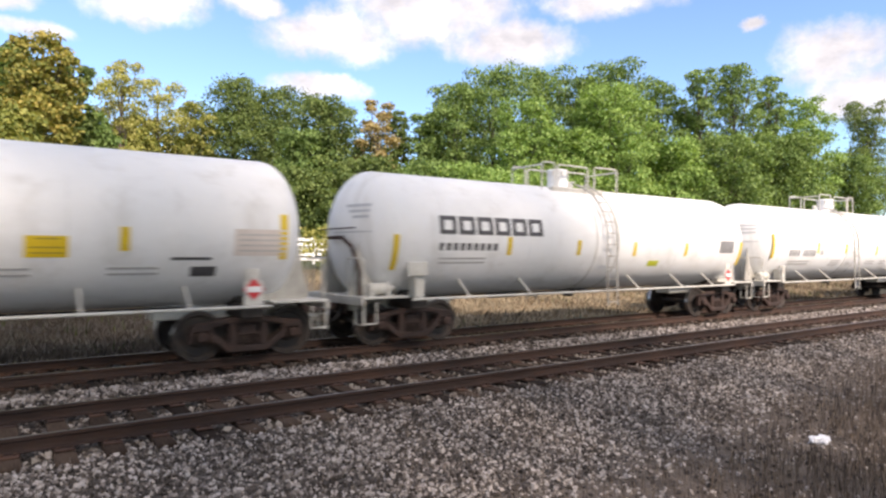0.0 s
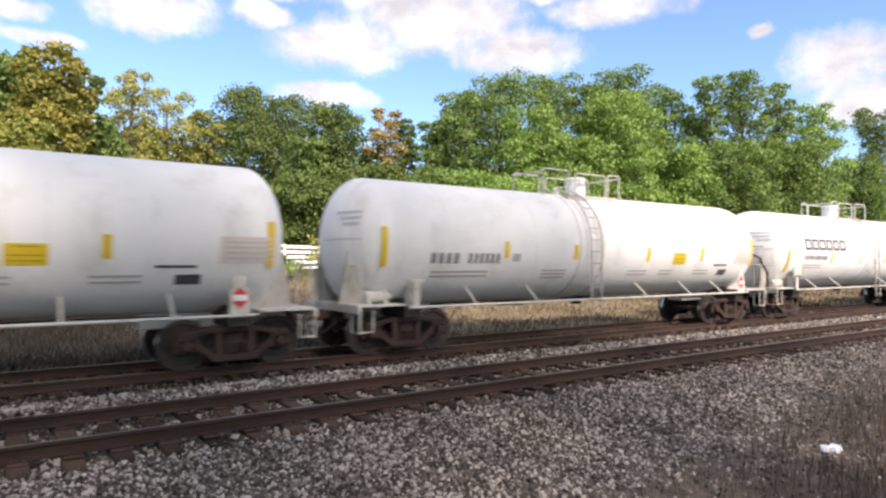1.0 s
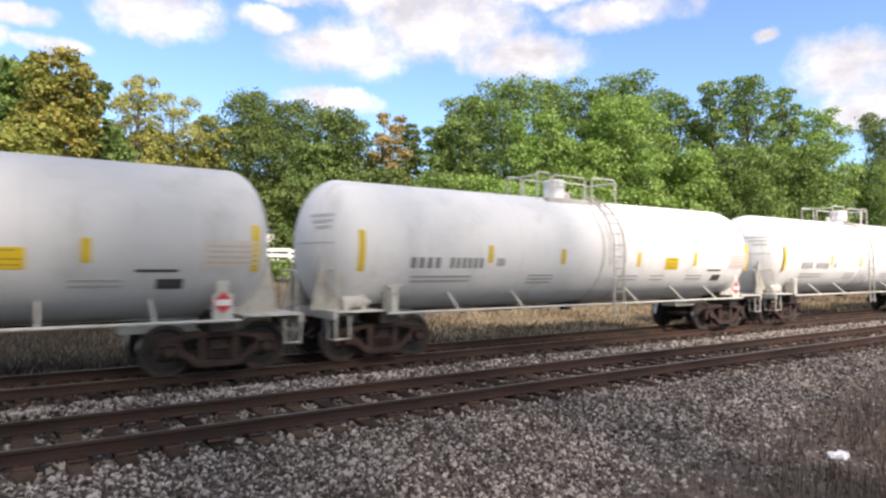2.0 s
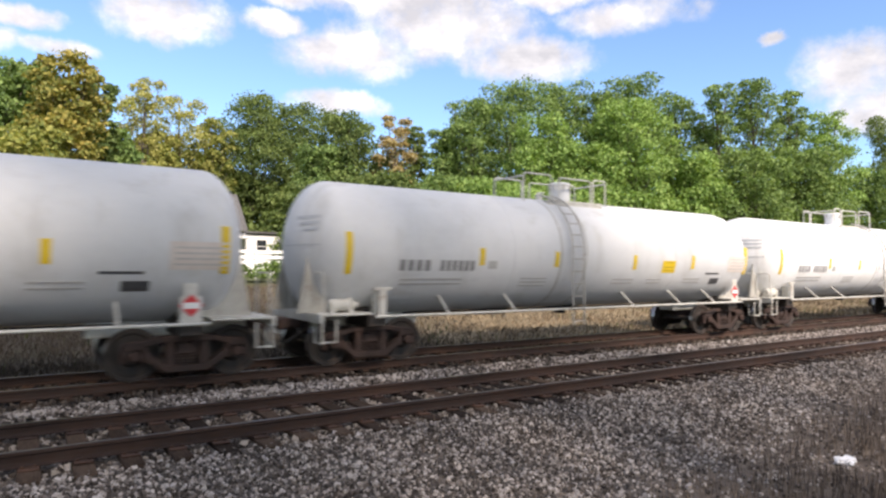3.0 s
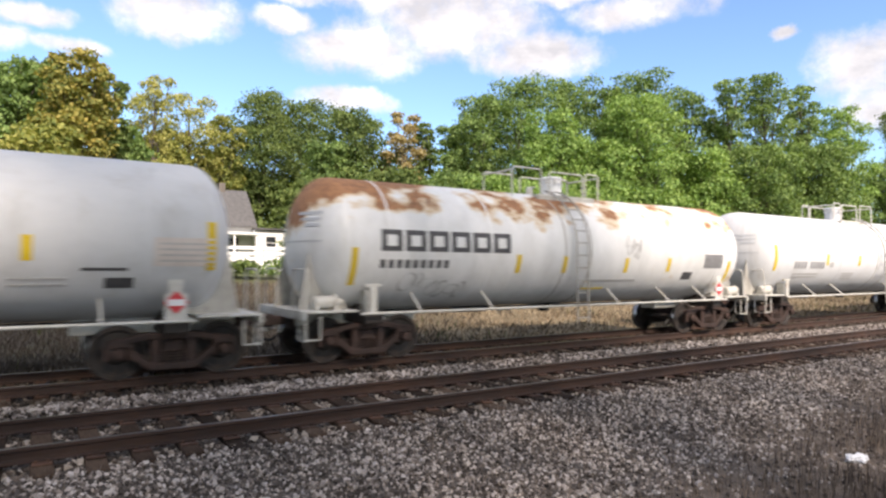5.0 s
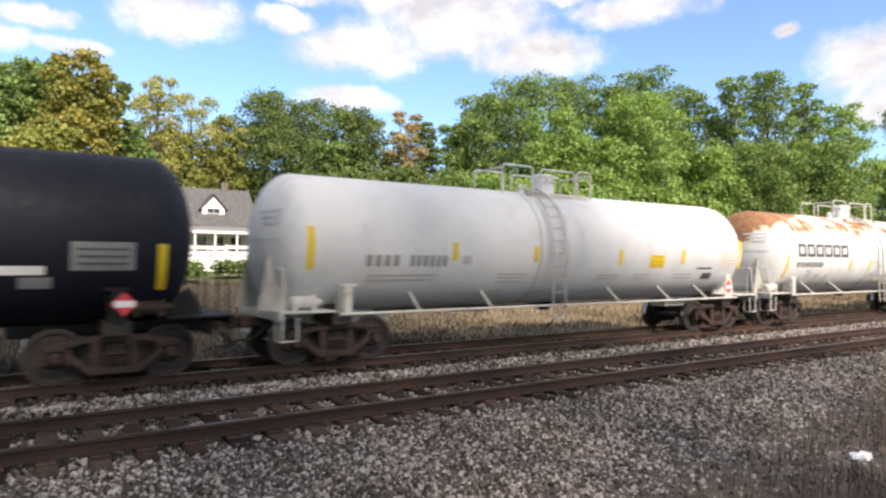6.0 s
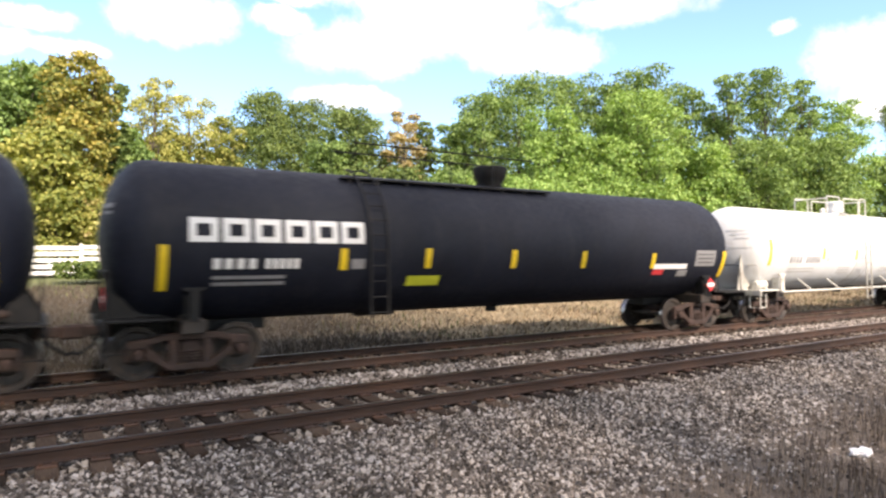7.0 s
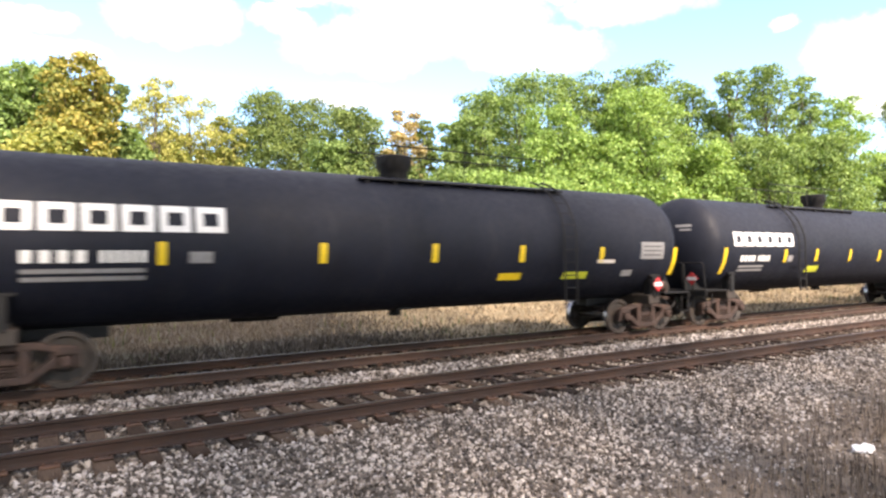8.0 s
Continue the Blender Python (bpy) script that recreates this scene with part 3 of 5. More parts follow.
def add_running_gear(car, rear, half_length, steel, front=None):
    bolster, side, spring, axle, wheel, cap = TRUCK
    for s, half_centres in ((-1, rear), (1, front or rear)):
        t = child("truck", bolster, car, (s * half_centres, 0, 0), label="rust-brown cast steel freight truck")
        for y in (-1, 1):
            child("side_frame", side, t, (0, y * 0.99, 0))
            for x in (-0.17, 0.0, 0.17):
                child("spring", spring, t, (x, y * 0.99, 0))
        for d in (-0.89, 0.89):
            w = child("wheelset", axle, car, (s * half_centres + d, 0, WHEEL_R), label="dark steel wheelset with worn bright treads")
            child("wheel", wheel, w, (0, -GAUGE / 2, 0), (0, 0, math.pi))
            child("wheel", wheel, w, (0, GAUGE / 2, 0))
            child("bearing_cap", cap, w, (0, -1.06, 0))
            child("bearing_cap", cap, w, (0, 1.06, 0), (0, 0, math.pi))
        # stub sill with coupler
        bm = bmesh.new()
        x0, x1 = s * (half_length - 0.55), s * (half_centres - 1.6)
        box(bm, min(x0, x1), max(x0, x1), -0.28, 0.28, 0.74, 1.10, 0.02)
        part("stub_sill", bm, steel, car)
        bm = bmesh.new()
        a = half_length
        box(bm, *sorted((s * (a - 0.60), s * (a - 0.10))), -0.09, 0.09, 0.76, 0.94, 0.02)
        box(bm, *sorted((s * (a - 0.22), s * (a + 0.03))), -0.17, 0.03, 0.72, 0.98, 0.04)
        box(bm, *sorted((s * (a - 0.14), s * (a + 0.09))), 0.05, 0.17, 0.74, 0.97, 0.04)
        box(bm, *sorted((s * (a - 0.62), s * (a - 0.52))), -0.30, 0.30, 0.66, 1.02, 0.02)
        part("coupler", bm, M_TRUCK, car, "rust-brown steel knuckle coupler")
        bm = bmesh.new()
        pipe(bm, [(s * (a - 0.5), -0.30, 0.86), (s * (a - 0.32), -0.33, 0.62), (s * (a - 0.1), -0.28, 0.46), (s * (a + 0.02), -0.2, 0.50)], 0.03)
        part("air_hose", bm, M_BLACK_STEEL, car, "black rubber air hose")
        # body bolster under the tank
        bm = bmesh.new()
        c = s * half_centres
        box(bm, c - 0.22, c + 0.22, -1.36, 1.36, 0.80, 1.06, 0.02)
        box(bm, c - 0.16, c + 0.16, -0.75, 0.75, 1.05, 1.36, 0.02)
        part("body_bolster", bm, M_WHEEL, car)


def add_ends(car, half_length, tank_half, half_centres, steel, shift, brace_steel, apex=2.32):
    """End platforms, their handrails, steps and the slanted head braces."""
    for s in (-1, 1):
        a = half_length - 0.38
        e = tank_half + s * shift
        bm = bmesh.new()
        x0, x1 = sorted((s * a, s * (half_centres + 0.35)))
        box(bm, x0, x1, -1.45, 1.45, 1.07, 1.11, 0.006)
        box(bm, *sorted((s * a, s * (a - 0.07))), -1.46, 1.46, 0.93, 1.065, 0.01)
        part("end_platform", bm, steel, car)
        for side in (-1, 1):
            bm = bmesh.new()
            y = side * 1.42
            pipe(bm, [(s * (a - 0.05), y, 1.0), (s * (a - 0.05), y, 0.52), (s * (a - 0.05), y - side * 0.38, 0.52), (s * (a - 0.05), y - side * 0.38, 1.0)], 0.022)
            pipe(bm, [(s * (a - 0.36), y, 1.0), (s * (a - 0.36), y, 0.54), (s * (a - 0.05), y, 0.54)], 0.02)
            part("step", bm, steel, car)
            bm = bmesh.new()
            zr = 1.95
            pipe(bm, [(s * (a - 0.10), side * 0.55, 1.1), (s * (a - 0.10), side * 0.55, zr - 0.05), (s * (a - 0.10), side * 0.60, zr), (s * (a - 0.10), side * 1.25, zr), (s * (a - 0.10), side * 1.32, zr - 0.05), (s * (a - 0.10), side * 1.38, 1.1)], 0.02)
            part("end_handrail", bm, steel, car)
            bm = bmesh.new()
            y = side * 0.78
            tri = [(e + 0.10, 1.11), (e + 0.06, 1.30), (e - 0.13, apex), (e - 0.32, apex - 0.16), (e - 1.0, 1.11)]
            f = [bm.verts.new((s * u, y - 0.02, v)) for u, v in tri]
            b = [bm.verts.new((s * u, y + 0.02, v)) for u, v in tri]
            bm.faces.new(f)
            bm.faces.new(b)
            for k in range(5):
                bm.faces.new((f[k], f[(k + 1) % 5], b[(k + 1) % 5], b[k]))
            bmesh.ops.recalc_face_normals(bm, faces=bm.faces)
            part("head_brace", bm, brace_steel, car, "slanted gusset plate under the tank end")


def add_railing(car, half_centres, steel, z=1.03):
    for side in (-1, 1):
        bm = bmesh.new()
        pipe(bm, [(-half_centres - 0.3, side * 1.5, z), (half_centres + 0.3, side * 1.5, z)], 0.030)
        rail = part("side_rail", bm, steel, car, "long straight safety rail below the tank")
        for x in (-4.85, -2.9, 1.4, 3.5, 5.2):
            bm = bmesh.new()
            pipe(bm, [(x, side * 1.5, z - 0.03), (x, side * 1.49, z + 0.02), (x, side * 1.0, 1.46)], 0.03, 5)
            part("rail_bracket", bm, steel, rail)


def add_bolster_post(car, x, steel):
    for side in (-1, 1):
        bm = bmesh.new()
        box(bm, x - 0.085, x + 0.085, side * 1.38 - 0.015, side * 1.38 + 0.015, 1.03, 1.62, 0.005)
        box(bm, x - 0.20, x + 0.20, side * 1.36 - 0.03, side * 1.36 + 0.03, 1.58, 1.64, 0.005)
        box(bm, x - 0.15, x - 0.12, *sorted((side * 1.36, side * 1.1)), 1.03, 1.5)
        part("saddle_plate", bm, steel, car)


def add_ladder(car, x, steel, r, bottom=0.62, width=0.40):
    for side in (-1, 1):
        bm = bmesh.new()
        rr = r + 0.14
        path = []
        for i in range(13):
            a = -0.55 + (1.32 + 0.55) * i / 12
            path.append((rr * math.cos(a), ZT + rr * math.sin(a)))
        line = [(rr + 0.02, bottom), (rr + 0.0, 1.1), (path[3][0], max(1.3, path[3][1] - 0.3))] + path[3:]
        for d in (-width / 2, width / 2):
            pipe(bm, [(x + d, side * y, z) for y, z in line], 0.026, 6)
        ladder = part("ladder", bm, steel, car, "steel side ladder curving up over the tank")
        # rungs at even steps along the stringer
        acc = 0.1
        for (ya, za), (yb, zb) in zip(line, line[1:]):
            ln = math.hypot(yb - ya, zb - za)
            while acc < ln:
                k = acc / ln
                y, z = ya + (yb - ya) * k, za + (zb - za) * k
                rb = bmesh.new()
                pipe(rb, [(x - width / 2, side * y, z), (x + width / 2, side * y, z)], 0.015, 5)
                part("rung", rb, steel, ladder)
                acc += 0.32
            acc -= ln


def add_top_white(car, x, r, steel, paint, flip=1):
    top = ZT + r
    bm = bmesh.new()
    box(bm, *sorted((x - flip * 1.15, x + flip * 0.95)), -0.75, 0.75, top - 0.13, top - 0.08, 0.01)
    for y in (-0.72, 0.72):
        box(bm, *sorted((x - flip * 1.15, x + flip * 0.95)), y - 0.02, y + 0.02, top - 0.22, top - 0.06)
    part("top_platform", bm, steel, car, "rusty grated platform round the manway")
    bm = bmesh.new()
    revolve(bm, [(0.0, 0.0), (0.0, 0.30), (0.50, 0.30), (0.51, 0.32), (0.56, 0.32), (0.59, 0.27), (0.61, 0.0)], "z", (x, 0, top - 0.05), 28)
    hat = part("manway", bm, paint, car, "white round manway housing with a flat lid", 35)
    for k in range(8):
        a = 2 * math.pi * (k + 0.5) / 8
        bb = bmesh.new()
        revolve(bb, [(0, 0), (0, 0.028), (0.14, 0.022), (0.14, 0)], "z", (x + 0.315 * math.cos(a), 0.315 * math.sin(a), top + 0.34), 6)
        part("eye_bolt", bb, steel, hat)
    bm = bmesh.new()
    revolve(bm, [(0, 0), (0, 0.10), (0.22, 0.10), (0.30, 0.05), (0.30, 0)], "z", (x - flip * 0.66, 0.15, top - 0.05), 14)
    pipe(bm, [(x - flip * 0.66, 0.15, top + 0.2), (x - flip * 0.66, -0.05, top + 0.22)], 0.03)
    part("relief_valve", bm, steel, car)
    z = top + 0.62
    h = [(-1.90, -0.9), (-0.62, 0.62), (0.72, 1.22)]
    for y in (-0.62, 0.62):
        for i, (a, b) in enumerate(h):
            zz = z + (0.0 if i != 1 else -0.04)
            bm = bmesh.new()
            low = top - 0.14
            pipe(bm, [(x + flip * u, y, v) for u, v in ((a, low), (a, zz - 0.06), (a + 0.06, zz), (b - 0.06, zz), (b, zz - 0.06), (b, low))], 0.024)
            part("guard_rail", bm, steel, car, "bent pipe guard rail round the manway")
    for a in (-1.90, 1.22):
        bm = bmesh.new()
        pipe(bm, [(x + flip * a, -0.62, z - 0.08), (x + flip * a, 0.62, z - 0.08)], 0.024)
        part("guard_rail", bm, steel, car)


def add_top_black(car, x, r, steel, paint, flip=1):
    top = ZT + r
    bm = bmesh.new()
    for y in (-0.72, 0.72):
        box(bm, *sorted((x - flip * 4.6, x + flip * 1.3)), y - 0.20, y + 0.20, top - 0.20, top - 0.155, 0.01)
        for k in range(9):
            box(bm, x - flip * (4.4 - k * 0.69) - 0.025, x - flip * (4.4 - k * 0.69) + 0.025, y - 0.18, y + 0.18, top - 0.36, top - 0.20)
    part("running_board", bm, steel, car, "black running board along the tank top")
    bm = bmesh.new()
    revolve(bm, [(0.0, 0.0), (0.0, 0.33), (0.18, 0.36), (0.28, 0.44), (0.52, 0.46), (0.55, 0.42), (0.56, 0.0)], "z", (x, 0, top - 0.04), 30)
    part("protective_housing", bm, paint, car, "black round protective housing on the tank top", 35)
    for y in (-0.62, 0.62):
        bm = bmesh.new()
        pipe(bm, [(x - flip * 4.2, y, top - 0.2), (x - flip * 4.2, y, top + 0.66), (x + flip * 0.9, y, top + 0.66), (x + flip * 0.9, y, top - 0.2)], 0.018, 6)
        rail = part("top_handrail", bm, steel, car, "thin black handrail above the running board")
        for k in range(1, 4):
            b2 = bmesh.new()
            pipe(b2, [(x - flip * (4.2 - 1.28 * k), y, top - 0.2), (x - flip * (4.2 - 1.28 * k), y, top + 0.66)], 0.016, 5)
            part("rail_post", b2, steel, rail)


def placard(car, x, steel, z=1.36, y=-1.46, tall=True, end=False):
    """A hazard diamond on its holder, facing the side or the rear end; the white cars have a tall backing plate."""
    at = Matrix.Translation((x, y, z)) @ Matrix.Rotation(radians(-90 if end else 0), 4, "Z")
    bm = bmesh.new()
    box(bm, -0.145, 0.145, -0.006, 0.006, -0.145, 0.145, turn=at @ Matrix.Rotation(radians(45), 4, "Y"))
    p = part("placard", bm, M_RED, car, "red diamond hazard placard with a white band")
    bm = bmesh.new()
    box(bm, -0.155, 0.155, -0.012, -0.0075, -0.055, 0.055, turn=at)
    part("band", bm, M_PLACARD, p)
    bm = bmesh.new()
    if tall:
        box(bm, -0.19, 0.19, 0.008, 0.02, -0.30, 0.16, turn=at)
        box(bm, -0.13, 0.11, 0.008, 0.02, 0.155, 0.40, turn=at)
    else:
        box(bm, -0.12, 0.12, 0.008, 0.02, -0.12, 0.12, turn=at)
    box(bm, -0.03, 0.03, 0.02, 0.06, -0.35, 0.05, turn=at)
    part("placard_holder", bm, steel, car)


def brake_gear(car, x, steel):
    bm = bmesh.new()
    revolve(bm, [(-0.55, 0.0), (-0.55, 0.12), (-0.5, 0.17), (0.5, 0.17), (0.55, 0.12), (0.55, 0.0)], "x", (x, 0.45, 0.98), 16)
    part("air_reservoir", bm, steel, car)
    bm = bmesh.new()
    pipe(bm, [(-5.4, -0.35, 1.0), (5.4, -0.35, 0.98)], 0.025, 6)
    pipe(bm, [(-5.0, 0.35, 1.0), (5.0, 0.35, 1.0)], 0.03, 6)
    box(bm, -0.22, 0.22, -0.5, 0.5, 0.96, 1.03)
    part("brake_rod", bm, steel, car)
    bm = bmesh.new()
    revolve(bm, [(0, 0), (0, 0.16), (0.22, 0.16), (0.30, 0.10), (0.30, 0)], "z", (0.0, 0, 0.80), 16)
    part("bottom_outlet", bm, steel, car)


def white_tank_car(length=16.6, dome=0.0, ladder=-0.9, rusty=False, flip=1, grey=False, shift=-0.27):
    paint = M_RUSTY if rusty else M_GREY if grey else M_WHITE
    steel = M_WHITE_STEEL
    half, cen, th = length / 2, length / 2 - 1.9, length / 2 - 0.50
    car = thing("tank_car", "white tank car with yellow reflective strips on the track", "tank car", "cars of the train")
    tank = child("tank", tank_mesh(th * 2, RT, paint), car, (shift, 0, ZT), label="long round steel tank with domed ends")
    add_running_gear(car, cen - shift * 0.7, half, steel, cen)
    add_ends(car, half, th, cen, steel, shift, M_DULL_STEEL)
    add_railing(car, cen, steel)
    add_bolster_post(car, -cen + shift * 0.3, steel)
    add_ladder(car, ladder, M_DULL_STEEL, RT)
    add_top_white(car, dome, RT, steel, M_GREY if grey else M_WHITE, flip)
    brake_gear(car, -2.2, M_BLACK_STEEL)
    placard(car, half - 1.93, steel)
    brake_cylinder(car, -(half - 1.05), steel)
    head_lettering(car, th - shift)
    # jacket seams
    for x in (-5.6, -2.9, ladder - 0.45, ladder + 0.45, 3.3, 5.9):
        bm = bmesh.new()
        revolve(bm, [(x - 0.022, RT - 0.01), (x - 0.022, RT + 0.005), (x + 0.022, RT + 0.005), (x + 0.022, RT - 0.01)], "x", (0, 0, ZT), 56)
        part("band", bm, M_DULL_STEEL if abs(x - ladder) < 0.5 else M_WHITE if rusty else paint, car, smooth=40)
    return car


def brake_cylinder(car, x, mat):
    """A brake cylinder lying on the end platform, with its bracket."""
    bm = bmesh.new()
    revolve(bm, [(-0.34, 0.0), (-0.34, 0.10), (-0.30, 0.13), (0.10, 0.13), (0.12, 0.16), (0.17, 0.16), (0.19, 0.08), (0.32, 0.05), (0.34, 0.0)], "x", (x, -1.05, 1.27), 18)
    box(bm, x - 0.32, x - 0.24, -1.2, -0.9, 1.11, 1.2)
    box(bm, x + 0.08, x + 0.16, -1.2, -0.9, 1.11, 1.2)
    part("brake_cylinder", bm, mat, car, "round brake cylinder on the end platform", 35)


def head_lettering(car, th, r=RT, head=0.77, mat=None, rows_on=((-1.05, -0.30, 3.10, 3.16), (-1.05, -0.45, 2.97, 3.03), (-1.05, -0.60, 2.84, 2.90), (-1.15, 0.2, 2.52, 2.545))):
    """Lines of small lettering, as bars, on the domed rear end."""
    for y0, y1, z0, z1 in rows_on:
        bm = bmesh.new()
        rows = []
        for i in range(7):
            y = y0 + (y1 - y0) * i / 6
            row = []
            for z in (z0, z1):
                q = math.sqrt(max(0.0, 1 - (y * y + (z - ZT) ** 2) / (r * r)))
                row.append(bm.verts.new((-(th - head) - head * q - 0.012, y, z)))
            rows.append(row)
        for a, b in zip(rows, rows[1:]):
            bm.faces.new((a[0], b[0], b[1], a[1]))
        part("small_lettering", bm, mat or M_FADED_INK, car)


def head_fittings(car, th):
    """Bent pipe and grab bar on the domed end, and a sign box on its post."""
    bm = bmesh.new()
    pipe(bm, [(-th - 0.08, 0.35, 2.42), (-th - 0.07, -0.35, 2.42), (-th - 0.02, -0.75, 2.20), (-th + 0.05, -1.0, 1.65), (-th + 0.05, -1.0, 1.12)], 0.045)
    part("vent_pipe", bm, M_TRUCK, car, "dark bent pipe on the tank end")
    bm = bmesh.new()
    pipe(bm, [(-th - 0.05, 0.9, 2.62), (-th - 0.09, 0.0, 2.62), (-th - 0.02, -0.9, 2.62)], 0.016)
    part("grab_bar", bm, M_TRUCK, car)
    bm = bmesh.new()
    x = -th + 1.25
    box(bm, x - 0.26, x + 0.26, -1.50, -1.44, 1.55, 1.86, 0.01)
    box(bm, x - 0.05, x + 0.05, -1.455, -1.40, 1.08, 1.60, 0.005)
    part("sign_box", bm, M_WHITE_STEEL, car, "white sign plate on a post")


def plain_marks(car):
    r = RT
    for x, z0, z1 in ((-7.32, 1.93, 2.80), (-3.90, 2.13, 2.54), (-1.50, 2.11, 2.50), (1.50, 2.05, 2.46), (4.15, 2.08, 2.49), (6.95, 1.93, 2.80)):
        mark(car, "reflector", M_YELLOW, x - 0.075, x + 0.075, z0, z1, r, "yellow reflective strip")
    mark(car, "sign", M_YELLOW, 2.72, 3.32, 1.97, 2.32, r, "yellow sheet sign")
    for x0, x1, z in ((2.86, 3.2, 2.26), (2.78, 3.26, 2.12), (2.78, 3.26, 2.03)):
        text_bars(car, M_OLIVE_INK, x0, x1, z, z + 0.022, r + 0.004, 3, name="small_lettering")
    text_bars(car, M_DULL, -6.1, -5.25, 2.0, 2.24, r, 4, "dark grey block lettering as plain bars")
    text_bars(car, M_DULL, -5.05, -4.05, 2.0, 2.24, r, 6, "dark grey block lettering as plain bars")
    text_bars(car, M_GREY_INK, -6.05, -4.4, 1.78, 1.83, r, 7, name="small_lettering")
    text_bars(car, M_GREY_INK, -6.05, -4.4, 1.68, 1.73, r, 5, name="small_lettering")
    mark(car, "stencil", M_GREY_INK, -3.7, -3.45, 2.05, 2.24, r)
    for i in range(3):
        text_bars(car, M_GREY_INK, -2.6, -1.75, 1.62 + 0.09 * i, 1.66 + 0.09 * i, r, 3, name="small_lettering")
    for x0, x1 in ((0.75, 1.6), (2.2, 2.8), (3.9, 4.7)):
        for i in range(2):
            text_bars(car, M_GREY_INK, x0, x1, 1.66 + 0.1 * i, 1.70 + 0.1 * i, r, 3, name="small_lettering")
    mark(car, "panel", M_PINK, 6.0, 7.0, 2.0, 2.5, r, "faded tan stencil panel")
    for i in range(4):
        text_bars(car, M_GREY_INK, 6.08, 6.92, 2.08 + 0.1 * i, 2.11 + 0.1 * i, r, 3, name="small_lettering")
    mark(car, "stencil", M_INK, 5.25, 5.7, 1.62, 1.80, r, "small black stencil box")
    text_bars(car, M_INK, 4.9, 5.6, 1.92, 1.97, r, 4, name="small_lettering")
    return car


def emblem_marks(car, rusty=False):
    r = RT
    if rusty:
        block_word(car, M_INK, -5.82, -2.27, 2.34, 2.80, r, "black open block of the company emblem")
        text_bars(car, M_INK, -5.82, -4.02, 1.98, 2.16, r, 9, "black lettering as plain bars")
        strips = ((-6.42, 1.62, 2.40), (-2.07, 1.87, 2.31), (-0.54, 1.87, 2.29), (1.76, 1.87, 2.27), (3.56, 1.90, 2.29), (6.46, 1.55, 2.22))
        mark(car, "stencil", M_DULL, 5.2, 6.1, 2.0, 2.42, r, "grey stencil panel")
        mark(car, "stencil", M_INK, 4.30, 4.74, 1.66, 1.88, r)
        text_bars(car, M_GREY_INK, 0.5, 2.3, 1.62, 1.68, r, 9, name="small_lettering")
        mark(car, "stripe", M_YELLOW, 0.35, 1.2, 1.42, 1.46, r)
        scrawl(car, M_GREY_INK, -5.2, -3.5, 1.35, 1.85, r, 5)
        scrawl(car, M_GREY_INK, 1.75, 2.35, 2.3, 2.85, r, 8)
    else:
        block_word(car, M_INK, -5.7, -2.4, 2.50, 2.93, r, "black open block of the company emblem")
        text_bars(car, M_INK, -5.7, -3.9, 2.13, 2.30, r, 9, "black lettering as plain bars")
        for i in range(2):
            text_bars(car, M_GREY_INK, -5.65, -4.3, 1.82 + 0.1 * i, 1.86 + 0.1 * i, r, 6, name="small_lettering")
        strips = ((-6.85, 1.69, 2.47), (-3.58, 2.02, 2.47), (-1.1, 2.02, 2.42), (1.25, 2.0, 2.40), (3.75, 2.0, 2.40), (6.85, 1.69, 2.47))
        mark(car, "sign", M_LIME, 2.0, 2.5, 1.70, 1.86, r, "lime yellow sheet sign")
        mark(car, "stencil", M_DULL, 5.6, 6.4, 2.1, 2.5, r)
    for x, z0, z1 in strips:
        mark(car, "reflector", M_YELLOW, x - 0.07, x + 0.07, z0, z1, r, "yellow reflective strip")
    return car


def scrawl(car, mat, x0, x1, z0, z1, r, seed):
    """Sprayed loops on the tank wall, each a closed ribbon."""
    rng = random.Random(seed)
    for k in range(7):
        cx, cz = x0 + (x1 - x0) * (k + 0.5) / 7 + rng.uniform(-0.05, 0.05), rng.uniform(z0 + 0.1, z1 - 0.1)
        w, h = (x1 - x0) * rng.uniform(0.07, 0.15), (z1 - z0) * rng.uniform(0.2, 0.42)
        bm = bmesh.new()
        rows = []
        n = 18
        for i in range(n):
            a = 2 * math.pi * i / n
            row = []
            for f in (1.0, 1.0 - 0.04 / w * (0.6 + 0.4 * math.sin(a * 2 + k))):
                x, z = cx + w * f * math.cos(a) + 0.3 * h * math.sin(a) * f, cz + h * f * math.sin(a)
                v = max(-1.0, min(1.0, (z - ZT) / r))
                row.append(bm.verts.new((x, -(r + 0.006) * math.sqrt(1 - v * v), ZT + (r + 0.006) * v)))
            rows.append(row)
        for i in range(n):
            q, u = rows[i], rows[(i + 1) % n]
            bm.faces.new((q[0], u[0], u[1], q[1]))
        part("graffiti", bm, mat, car, "faded grey sprayed graffiti loop")


